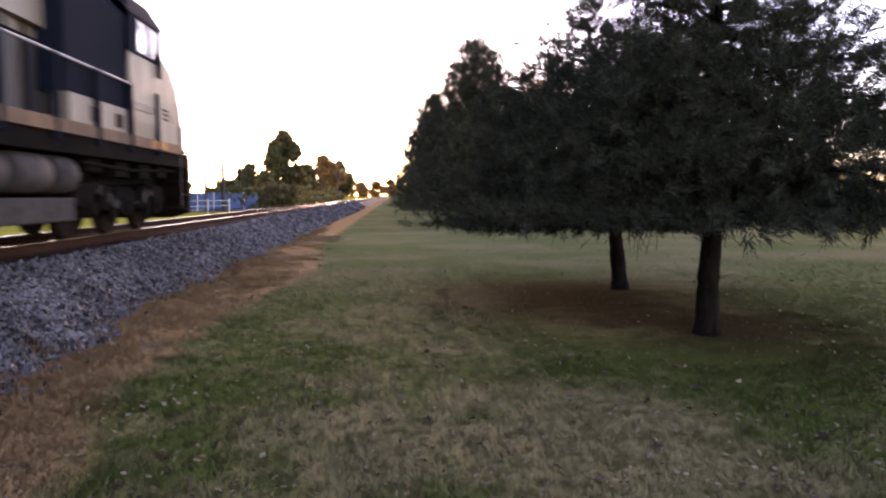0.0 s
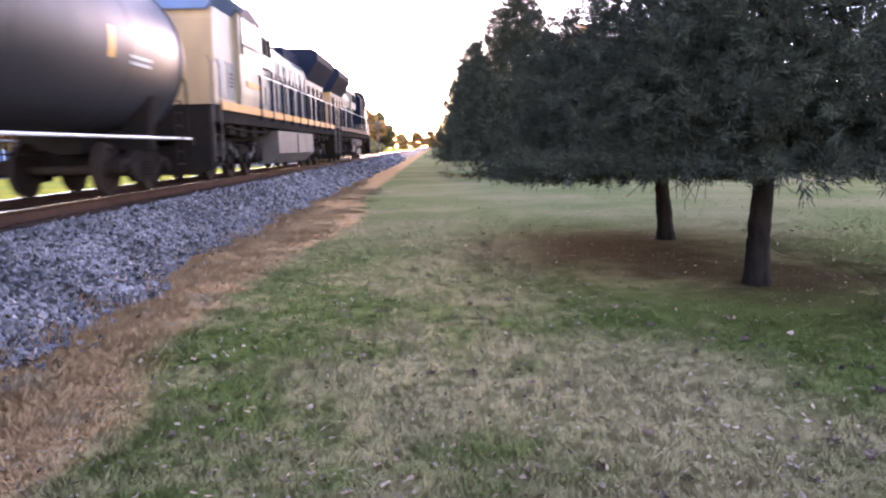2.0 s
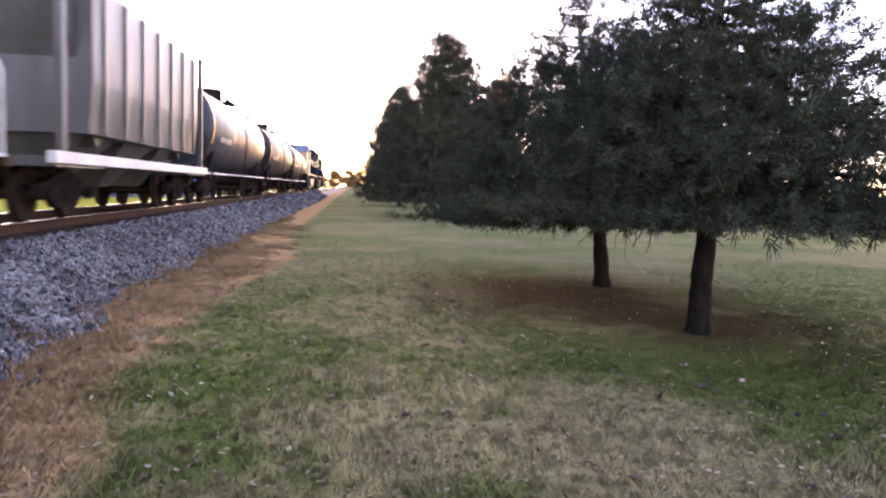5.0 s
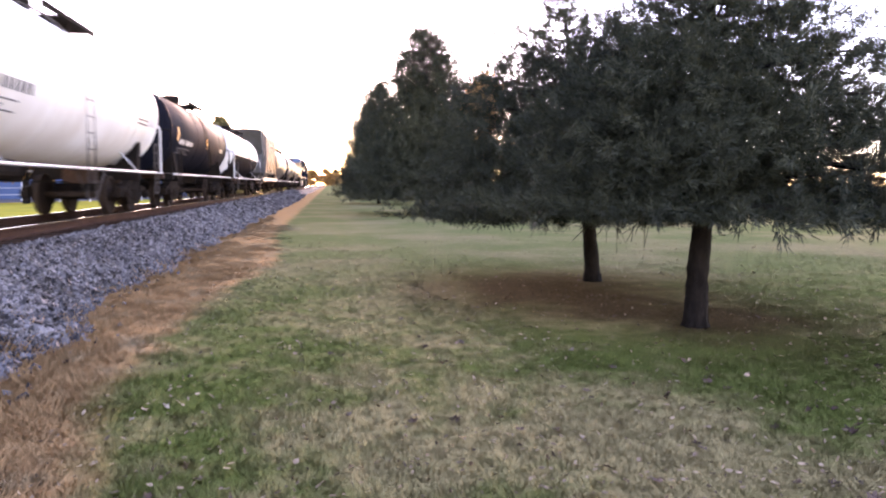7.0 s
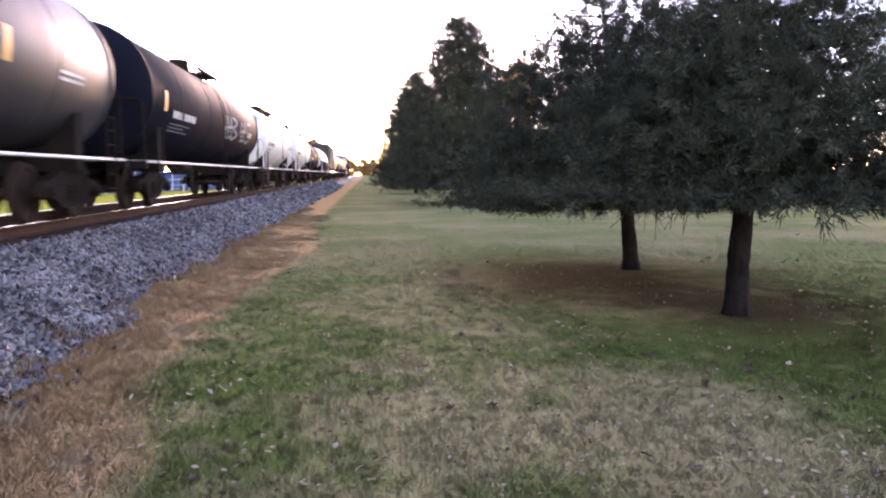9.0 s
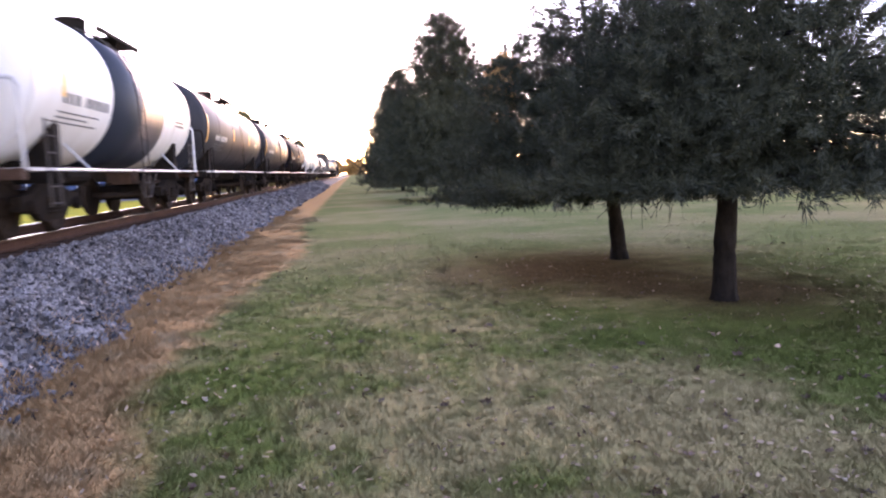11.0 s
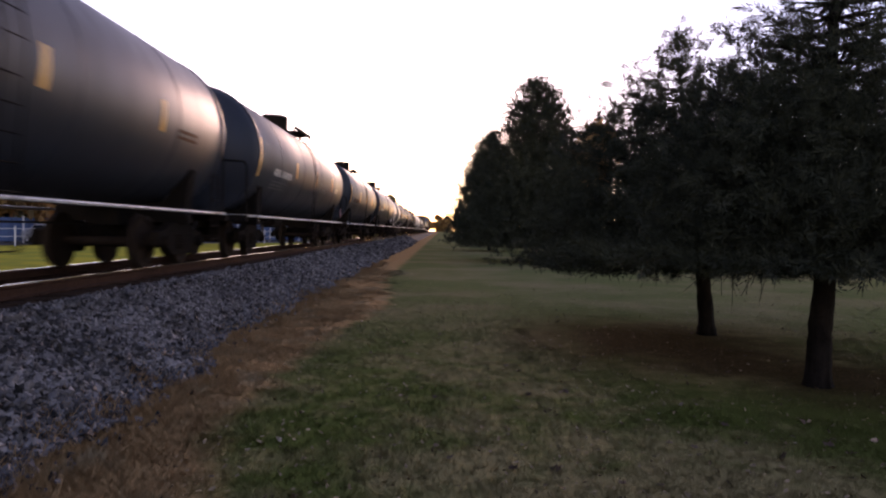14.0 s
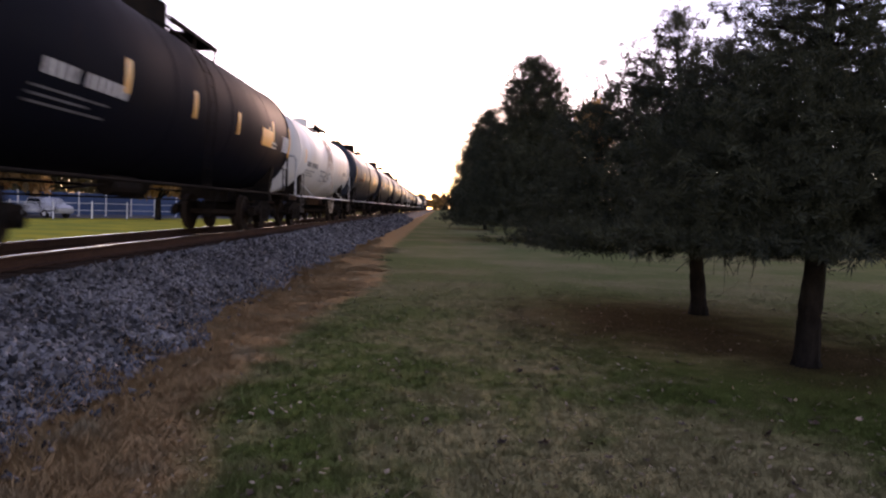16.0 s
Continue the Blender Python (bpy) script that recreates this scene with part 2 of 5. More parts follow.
M_ROOFBLUE = mat("loco_blue_roof_paint", (0.035, 0.09, 0.20), 0.4, second=(0.05, 0.08, 0.13), scale=2, amount=0.4, spec=0.5)
M_RUSTTAN = mat("rusty_tan_walkway_paint", (0.26, 0.135, 0.06), 0.6, second=(0.11, 0.062, 0.036), scale=3, amount=0.6, streak=3, spec=0.2)
M_LOCOTAN = mat("loco_tan_yellow_paint", (0.42, 0.25, 0.11), 0.5, second=(0.25, 0.155, 0.085), scale=2.5, amount=0.5, streak=5, spec=0.3)
M_LOCOSAND = mat("loco_sand_paint", (0.30, 0.215, 0.13), 0.45, second=(0.17, 0.13, 0.085), scale=2.2, amount=0.5, streak=4, spec=0.35)
# Paint colour on nose and cab; on the hood it stands for sun glare.
M_LOCOCREAM = mat("loco_cream_paint", (0.38, 0.31, 0.22), 0.45, second=(0.20, 0.165, 0.12), scale=2.2, amount=0.5, streak=4, bump=0.05, spec=0.35)
M_FUELTAN = mat("dusty_fuel_tank_paint", (0.11, 0.095, 0.08), 0.6, second=(0.06, 0.052, 0.044), scale=2.5, amount=0.5, streak=3, spec=0.25)
M_DUSTY = mat("dust_covered_iron", (0.105, 0.088, 0.075), 0.85, second=(0.04, 0.034, 0.029), scale=5, amount=0.55, spec=0.2)
M_LOCOLOW = mat("loco_dark_lower_paint", (0.045, 0.046, 0.050), 0.5, second=(0.085, 0.078, 0.07), scale=2, amount=0.5, streak=5, spec=0.3)
M_LOCOBLUE = mat("loco_dark_blue_paint", (0.010, 0.014, 0.025), 0.75, second=(0.014, 0.017, 0.024), scale=2, amount=0.4, streak=4, spec=0.02)
M_LOCOYELLOW = mat("loco_yellow_paint", (0.48, 0.19, 0.015), 0.5, second=(0.30, 0.13, 0.025), scale=3, amount=0.4, streak=4, spec=0.3)
M_GLASS = mat("dark_cab_glass", (0.012, 0.014, 0.018), 0.12, second=(0.02, 0.02, 0.02), scale=2, amount=0.2, spec=0.3)
def pane_material():
    """Clear cab glass, a little dusty."""
    m = bpy.data.materials.new("clear_pane")
    m.use_nodes = True
    b = m.node_tree.nodes["Principled BSDF"]
    b.inputs["Base Color"].default_value = (0.86, 0.88, 0.90, 1)
    b.inputs["Transmission Weight"].default_value, b.inputs["Roughness"].default_value, b.inputs["IOR"].default_value = 1.0, 0.06, 1.3
    return m


M_PANE = pane_material()
M_LAMP = mat("lamp_lens", (0.8, 0.8, 0.75), 0.1, scale=4, amount=0.1)
M_SIDING = mat("blue_panel", (0.07, 0.13, 0.25), 0.6, second=(0.055, 0.095, 0.17), scale=3, amount=0.4, per_object=0.25, spec=0.2)
M_WHITE = mat("white_post_paint", (0.75, 0.75, 0.73), 0.5, second=(0.55, 0.53, 0.5), scale=7, amount=0.3)
M_ROAD = mat("asphalt", (0.06, 0.06, 0.063), 0.85, second=(0.04, 0.04, 0.042), scale=9, amount=0.5, bump=0.4)
M_POLE = mat("weathered_pole_timber", (0.11, 0.085, 0.065), 0.9, second=(0.06, 0.045, 0.035), scale=7, amount=0.5, streak=6)
M_LEAFGREEN = mat("broad_leaves", (0.11, 0.12, 0.04), 0.6, second=(0.19, 0.13, 0.045), scale=1.5, amount=0.6, per_island=0.45, through_light=0.5)
M_LEAFGOLD = mat("autumn_leaves", (0.42, 0.22, 0.07), 0.6, second=(0.24, 0.15, 0.05), scale=1.5, amount=0.6, per_island=0.4, through_light=0.5)
M_DEADLEAF = mat("dead_leaf", (0.34, 0.24, 0.17), 0.8, second=(0.2, 0.13, 0.09), scale=20, amount=0.5, per_object=0.5)
M_STREAK = mat("rust_stain", (0.42, 0.27, 0.17), 0.7, second=(0.62, 0.52, 0.42), scale=5, amount=0.6, streak=4)
M_LITTER = mat("leaf_scraps", (0.34, 0.25, 0.17), 0.85, second=(0.09, 0.06, 0.04), scale=3, amount=0.7, per_island=0.75, spec=0.0)
M_DARKLEAF = mat("dark_oak_leaf", (0.13, 0.075, 0.05), 0.75, second=(0.055, 0.032, 0.024), scale=20, amount=0.5, per_object=0.4)
M_PALELEAF = mat("bleached_leaf", (0.42, 0.34, 0.25), 0.8, second=(0.30, 0.22, 0.15), scale=20, amount=0.5, per_object=0.25)
M_CARPAINT = mat("pale_car_paint", (0.42, 0.42, 0.44), 0.3, second=(0.34, 0.34, 0.34), scale=3, amount=0.2)
M_RUBBER = mat("tyre_rubber", (0.02, 0.02, 0.02), 0.8, scale=8, amount=0.3)


# ---- mesh helpers ----
def part(name, bm, material, parent=None, label=""):
    """Links a bmesh as one mesh object under a thing or a part."""
    me = bpy.data.meshes.new(name)
    bm.to_mesh(me)
    bm.free()
    me.materials.append(material)
    ob = new(name, me)
    if parent:
        ob.parent = parent
    if label:
        tagged(ob, label)
    return ob


def arrays(name, verts, faces, material, parent=None, smooth=False):
    """A mesh object from arrays of corners and faces of one size."""
    me = bpy.data.meshes.new(name)
    n, k = faces.shape
    me.vertices.add(len(verts))
    me.vertices.foreach_set("co", np.ascontiguousarray(verts, dtype=np.float32).ravel())
    me.loops.add(n * k)
    me.loops.foreach_set("vertex_index", faces.astype(np.int32).ravel())
    me.polygons.add(n)
    me.polygons.foreach_set("loop_start", np.arange(0, n * k, k, dtype=np.int32))
    me.polygons.foreach_set("use_smooth", np.full(n, smooth))
    me.update(calc_edges=True)
    me.materials.append(material)
    ob = new(name, me)
    if parent:
        ob.parent = parent
    return ob


def empty(name, m=None):
    ob = new(name)
    ob.empty_display_size = 0.3
    if m:
        ob.matrix_basis = m
    return ob


def box(bm, x0, x1, y0, y1, z0, z1, bevel=0.0):
    got = bmesh.ops.create_cube(bm, size=1.0, matrix=Matrix.Translation(((x0 + x1) / 2, (y0 + y1) / 2, (z0 + z1) / 2)) @ Matrix.Diagonal((x1 - x0, y1 - y0, z1 - z0, 1)))
    if bevel:
        edges = list({e for v in got["verts"] for e in v.link_edges})
        bmesh.ops.bevel(bm, geom=edges, offset=bevel, segments=2, affect="EDGES", profile=0.6)
    return bm


def rod(bm, a, b, r, sides=8, r2=None):
    a, b = Vector(a), Vector(b)
    d = b - a
    m = Matrix.Translation((a + b) / 2) @ d.to_track_quat("Z", "Y").to_matrix().to_4x4()
    bmesh.ops.create_cone(bm, cap_ends=True, segments=sides, radius1=r, radius2=r if r2 is None else r2, depth=d.length, matrix=m)
    return bm


def tube(bm, points, r, sides=6):
    """One bent pipe through the points."""
    pts = [Vector(p) for p in points]
    rings = []
    for i, p in enumerate(pts):
        way = (pts[min(i + 1, len(pts) - 1)] - pts[max(i - 1, 0)]).to_track_quat("Z", "Y")
        rings.append([bm.verts.new(p + way @ Vector((r * math.cos(2 * math.pi * k / sides), r * math.sin(2 * math.pi * k / sides), 0))) for k in range(sides)])
    for a, b in zip(rings, rings[1:]):
        for k in range(sides):
            bm.faces.new((a[k], a[(k + 1) % sides], b[(k + 1) % sides], b[k]))
    bm.faces.new(rings[0][::-1])
    bm.faces.new(rings[-1])
    return bm


def bars(bm, points, r, sides=6):
    for a, b in zip(points, points[1:]):
        rod(bm, a, b, r, sides)
    return bm


def prism(bm, profile, a0, a1, axis="x"):
    """A closed outline in two axes, drawn out along the third from a0 to a1. axis x: outline (y, z); axis y: outline (x, z)."""
    rings = []
    for a in (a0, a1):
        rings.append([bm.verts.new((a, p, q) if axis == "x" else (p, a, q)) for p, q in profile])
    n = len(profile)
    for i in range(n):
        j = (i + 1) % n
        bm.faces.new((rings[0][i], rings[0][j], rings[1][j], rings[1][i]))
    bm.faces.new(rings[0][::-1])
    bm.faces.new(rings[1])
    bmesh.ops.recalc_face_normals(bm, faces=bm.faces)
    return bm


def lathe(bm, outline, sides=40, centre=(0, 0)):
    """Turns (y, radius) rows about an axis along y through (x, z) = centre."""
    rings = []
    for y, r in outline:
        if r < 1e-4:
            rings.append([bm.verts.new((centre[0], y, centre[1]))])
        else:
            rings.append([bm.verts.new((centre[0] + r * math.sin(2 * math.pi * i / sides), y, centre[1] + r * math.cos(2 * math.pi * i / sides))) for i in range(sides)])
    for p, q in zip(rings, rings[1:]):
        for i in range(sides):
            j = (i + 1) % sides
            if len(p) == 1 and len(q) > 1:
                bm.faces.new((p[0], q[j], q[i]))
            elif len(q) == 1 and len(p) > 1:
                bm.faces.new((p[i], p[j], q[0]))
            elif len(p) > 1:
                bm.faces.new((p[i], p[j], q[j], q[i]))
    bmesh.ops.recalc_face_normals(bm, faces=bm.faces)
    for f in bm.faces:
        f.smooth = True
    return bm


def curved_plate(bm, y0, y1, a0, a1, radius, zc, off=0.012, side=1):
    """A thin plate lying on a tank's side from angle a0 to a1 (degrees above the middle)."""
    n = max(2, int(abs(a1 - a0) / 4) + 1)
    rows = []
    for i in range(n):
        a = radians(a0 + (a1 - a0) * i / (n - 1))
        row = []
        for r in (radius + 0.002, radius + off):
            row += [bm.verts.new((side * r * math.cos(a), y, zc + r * math.sin(a))) for y in (y0, y1)]
        rows.append(row)
    for p, q in zip(rows, rows[1:]):
        bm.faces.new((p[2], p[3], q[3], q[2]))
        bm.faces.new((p[0], p[2], q[2], q[0]))
        bm.faces.new((p[3], p[1], q[1], q[3]))
    bm.faces.new((rows[0][0], rows[0][1], rows[0][3], rows[0][2]))
    bm.faces.new((rows[-1][2], rows[-1][3], rows[-1][1], rows[-1][0]))
    bmesh.ops.recalc_face_normals(bm, faces=bm.faces)
    return bm


# ---- the ground ----
RAIL_X, TRACK_X, RAIL_Z = -5.30, -6.05, 0.85     # near rail's middle, track's middle, top of rail
BED_Z = RAIL_Z - 0.19
def ground_height(x, y):
    """The lawn lies level; past the track the land is a little lower than the rails."""
    return 0.03 * math.sin(0.7 * x + 1.0) * math.sin(0.5 * y) * (1.0 if abs(x) < 30 and -5 < y < 60 else 0.0) - 0.02


def build_ground():
    bm = bmesh.new()
    xs = [-3000, -800, -250, -80, -40, -24] + [-16 + 0.8 * i for i in range(48)] + [24, 40, 80, 250, 800, 3000]
    ys = [-600, -200, -60, -20] + [-8 + 0.8 * i for i in range(60)] + [42, 48, 56, 70, 90, 130, 200, 350, 800, 3000]
    grid = [[bm.verts.new((x, y, ground_height(x, y))) for x in xs] for y in ys]
    for a, b in zip(grid, grid[1:]):
        for i in range(len(xs) - 1):
            bm.faces.new((a[i], a[i + 1], b[i + 1], b[i]))
    for f in bm.faces:
        f.smooth = True
    tagged(part("ground", bm, M_LAWN), "mown autumn lawn of patchy green and straw grass", "ground", kind="structure")


def toe(y):
    """Where the stones end on the camera's side."""
    step = min(1.0, max(0.0, (y - 8.3) / 1.3))
    return -2.84 - 0.40 * step * step * (3 - 2 * step) + (0.04 + 0.05 * step) * math.sin(y * 1.15 + 4.2) + 0.05 * math.sin(y * 3.1 + 2.0)


def build_bed():
    bm = bmesh.new()
    ys = [-420 + 20 * i for i in range(20)] + [-14 + 0.5 * i for i in range(140)] + [60 + 20 * i for i in range(30)] + [700, 1000, 1800, 2900]
    prev = None
    for y in ys:
        t = toe(y)
        prof = [(-10.0, -0.06), (-8.6, 0.42), (-7.7, BED_Z - 0.01), (-4.75, BED_Z - 0.01), (-4.4, BED_Z - 0.06), ((t - 4.4) / 2, 0.32), (t, -0.06)]
        row = [bm.verts.new((x, y, z)) for x, z in prof]
        if prev:
            for i in range(len(prof) - 1):
                bm.faces.new((prev[i], prev[i + 1], row[i + 1], row[i]))
        prev = row
    bmesh.ops.recalc_face_normals(bm, faces=bm.faces)
    tagged(part("ballast_bed", bm, M_BALLAST), "bank of blue-grey crushed stone under the track", "ballast", kind="structure")
    bm = bmesh.new()
    prism(bm, [(-7.6, BED_Z - 0.1), (-7.6, BED_Z + 0.002), (-4.74, BED_Z + 0.002), (-4.64, BED_Z - 0.07), (-4.75, BED_Z - 0.16)], -420, 2900, "y")
    tagged(part("track_bed", bm, M_FOUL), "dark oily stone between and beside the ties", "ballast", kind="structure")


def build_stones():
    """Loose crushed stones on the near shoulder, piled on the bed."""
    rng = np.random.default_rng(5)
    xs, ys, cells = [], [], []
    y = -6.0
    while y < 95:
        cell = 0.054 * (1 + max(0.0, y - 14) * 0.04)
        edge = toe(y) + 0.10
        m = int((edge + 4.74) / cell)
        for layer in (0, 1):
            xs.append(-4.74 + cell * (np.arange(m) + rng.random(m)))
            ys.append(y + cell * (rng.random(m) + 0.5 * layer))
            cells.append(np.full(m, cell))
        y += cell
    strays = 260
    ys.append(4.0 + 22 * rng.random(strays) ** 1.5)
    xs.append(np.array([toe(v) for v in ys[-1]]) + 0.05 + 0.35 * rng.random(strays) ** 2)
    cells.append(np.full(strays, 0.045))
    x, y, cell = np.concatenate(xs), np.concatenate(ys), np.concatenate(cells)
    n = len(x)
    t = np.array([toe(v) for v in y])
    mid = (t - 4.4) / 2
    z = np.where(x < -4.4, BED_Z - 0.02, np.where(x < mid, BED_Z - 0.06 + (0.32 - BED_Z + 0.06) * (x + 4.4) / (mid + 4.4), 0.32 - 0.36 * (x - mid) / (t - mid)))
    z = np.maximum(z, -0.005)
    size = cell * (0.50 + 0.42 * rng.random(n) ** 1.4)
    base = np.array([(1, 0, 0), (-1, 0, 0), (0, 1, 0), (0, -1, 0), (0, 0, 1), (0, 0, -1)], float)
    tri = np.array([(0, 2, 4), (2, 1, 4), (1, 3, 4), (3, 0, 4), (2, 0, 5), (1, 2, 5), (3, 1, 5), (0, 3, 5)])
    shape = base[None] * (0.7 + 0.6 * rng.random((n, 6, 1))) + 0.28 * rng.standard_normal((n, 6, 3))
    q = rng.standard_normal((n, 3, 3))
    q, _ = np.linalg.qr(q)
    shape = np.einsum("nij,nkj->nki", q, shape * np.array([1.25, 0.95, 0.7])[None, None])
    verts = shape * size[:, None, None] + np.stack([x, y, z + size * 0.35], 1)[:, None]
    faces = (tri[None] + 6 * np.arange(n)[:, None, None]).reshape(-1, 3)
    tagged(arrays("ballast_stones", verts.reshape(-1, 3), faces, M_STONE), "loose angular blue-grey crushed stones on the bank", "gravel", kind="stuff")


def rail_profile(cx):
    z = RAIL_Z
    half = [(0.070, -0.172), (0.070, -0.160), (0.012, -0.140), (0.010, -0.050), (0.036, -0.036), (0.036, -0.008), (0.028, -0.001)]
    return [(cx + x, z + h) for x, h in half] + [(cx - x, z + h) for x, h in reversed(half)]


def build_track():
    track = tagged(empty("railway_track"), "railway track of rusty rails on dark timber ties", "railway track", kind="structure")
    for cx in (RAIL_X, 2 * TRACK_X - RAIL_X):
        rail = part("rail", prism(bmesh.new(), rail_profile(cx), -420, 2900, "y"), M_RAIL, track, "rusty brown rail")
        part("rail_head", box(bmesh.new(), cx - 0.034, cx + 0.034, -420, 2900, RAIL_Z - 0.006, RAIL_Z + 0.002), M_RAILHEAD, rail, "shiny worn running surface")
    tie = bmesh.new()
    box(tie, -1.3, 1.3, -0.115, 0.115, -0.17, 0.0, 0.012)
    plate = bmesh.new()
    first = part("tie", tie, M_TIE, track)
    first.location = (TRACK_X, 2.0, BED_Z + 0.012)
    for i in range(1, 250):
        ob = new("tie", first.data)
        ob.parent = track
        ob.matrix_basis = pose(TRACK_X + 0.03 * math.sin(i * 2.3), 2.0 + 0.53 * i, BED_Z + 0.012 + 0.006 * math.sin(i * 1.1), 0, 0, 0.7 * math.sin(i * 3.7))
    box(plate, -0.09, 0.09, -0.1, 0.1, 0.0, 0.018, 0.003)
    one = part("tie_plate", plate, M_RAIL, track)
    one.location = (RAIL_X, 2.0, BED_Z + 0.012)
    for i in range(1, 90):
        ob = new("tie_plate", one.data)
        ob.parent = track
        ob.location = (RAIL_X, 2.0 + 0.53 * i, BED_Z + 0.013)
    return track


# ---- conifers ----
def sprays(rng, centres, dirs, count, length, width, spread):
    """Short needle blades round the tip of each twig; returns corners and faces."""
    n = len(centres)
    u = rng.random((n, count, 1))
    d = dirs[:, None, :]
    side = rng.standard_normal((n, count, 3))
    start = centres[:, None, :] + d * (u - 0.35) * spread * 2.2 + side * spread * 0.22
    way = d * 0.80 + side * 0.40
    way /= np.linalg.norm(way, axis=2, keepdims=True)
    ln = length * (0.6 + 0.8 * rng.random((n, count, 1)))
    across = np.cross(way, rng.standard_normal((n, count, 3)))
    across /= np.linalg.norm(across, axis=2, keepdims=True) + 1e-9
    w = width * (0.7 + 0.6 * rng.random((n, count, 1)))
    v = np.stack([start - across * w, start + across * w, start + way * ln], 2).reshape(-1, 3)
    return v, np.arange(len(v)).reshape(-1, 3)


def conifer(name, x, y, height, radius, low, trunk_r, twigs, needles, seed, lean=(0.0, 0.0), label="", peak=1.0, blade=1.0, dead=0, thin=1.7, ragged=0.34, bias=0.0):
    """A spreading conifer: tapered trunk, whorls of limbs, and sprays of needles on them."""
    rng = np.random.default_rng(seed)
    tree = tagged(empty(name, pose(x, y, 0)), label, "tree", group="row of conifers")
    trunk = bmesh.new()
    sides, rings = 16, []
    for k in range(41):
        f = (k / 40) ** 1.5
        z = -0.05 + f * (height * 0.96)
        r = trunk_r * (1 - f) ** 0.8 * (1 + 0.045 * rng.standard_normal()) + 0.012 + trunk_r * 0.14 * math.exp(-z / 0.08)
        cx, cy = lean[0] * z + 0.03 * math.sin(z * 2.1 + seed), lean[1] * z + 0.03 * math.cos(z * 1.7 + seed)
        rings.append([trunk.verts.new((cx + r * (1 + 0.10 * math.sin(3 * i + z * 4)) * math.cos(2 * math.pi * i / sides), cy + r * (1 + 0.10 * math.sin(2 * i + z * 3)) * math.sin(2 * math.pi * i / sides), z)) for i in range(sides)])
    for a, b in zip(rings, rings[1:]):
        for i in range(sides):
            j = (i + 1) % sides
            trunk.faces.new((a[i], a[j], b[j], b[i])).smooth = True
    part("trunk", trunk, M_BARK, tree)
    limbs = bmesh.new()
    centres, dirs = [], []
    whorls = max(9, int((height - low) / 0.17))
    per = twigs // (whorls * 9)
    for k in range(whorls):
        f = k / (whorls - 1)
        z0 = low + 0.22 + f * (height - low - 0.35)
        for a in range(9):
            ang = 2 * math.pi * (a + rng.random()) / 9 + k * 0.7
            # wide low skirt that draws in towards the top
            reach = radius * (1 - f) ** (0.72 / peak) * (1.12 - ragged + ragged * rng.random()) * (1 + bias * math.cos(ang)) + 0.18
            if f < 0.12:
                reach *= 0.88 + 0.1 * rng.random()
            rise = -0.16 + 0.55 * f + 0.16 * rng.standard_normal()
            base = np.array([lean[0] * z0, lean[1] * z0, z0])
            out = np.array([math.cos(ang), math.sin(ang), 0.0])
            droop = 0.16 * reach * (1 - f)
            def on(s):
                return base + out * reach * s + np.array([0, 0, rise * reach * s * 0.6 - droop * s * s * 0.6])
            pts = [on(s) for s in (0, 0.4, 0.75)]
            for p in pts:
                p[2] = max(p[2], low + 0.12)
            for p, q, r in zip(pts, pts[1:], (0.030, 0.016)):
                rod(limbs, p, q, r * (1.15 - f) * radius / 2.5 + 0.004, 5, r * 0.5 * (1.15 - f) + 0.003)
            m = max(3, int(per * (reach / radius + 0.25) * max(0.08, 1.15 - thin * max(0.0, f - 0.22))))
            s = 0.10 + 0.92 * rng.random(m) ** 0.8
            for v in s:
                c = on(v) + np.array([-math.sin(ang), math.cos(ang), 0]) * rng.standard_normal() * reach * 0.26 + np.array([0, 0, 0.15 * rng.standard_normal() + 0.03])
                if c[2] < low:
                    c[2] = low + 0.16 * rng.random()
                tilt = out * 0.85 + np.array([0, 0, 0.30 + 0.35 * rng.standard_normal()]) + 0.55 * rng.standard_normal(3)
                centres.append(c)
                dirs.append(tilt / np.linalg.norm(tilt))
    if dead:
        for k in range(dead):
            ang = rng.random() * 6.28
            z0 = low + 0.1 * rng.random()
            r1 = radius * (0.3 + 0.45 * rng.random())
            p = Vector((0.1 * math.cos(ang), 0.1 * math.sin(ang), z0 + 0.15))
            q = Vector((r1 * math.cos(ang), r1 * math.sin(ang), z0 - 0.02 - 0.1 * rng.random()))
            bars(limbs, [p, (p + q) / 2 + Vector((0, 0, 0.06)), q], 0.007, 4)
            for _ in range(4):
                s = q + Vector(rng.standard_normal(3) * 0.12)
                rod(limbs, q.lerp(p, 0.3 * rng.random()), s - Vector((0, 0, 0.1)), 0.0035, 4)
    tagged(part("branchwork", limbs, M_BARK, tree, "thin drooping twigs and limbs"), kind="stuff")
    v, f = sprays(rng, np.array(centres), np.array(dirs), needles, 0.085 * blade, 0.0068 * blade, 0.105 * blade)
    arrays("crown", v, f, M_NEEDLE, tree)
    return tree


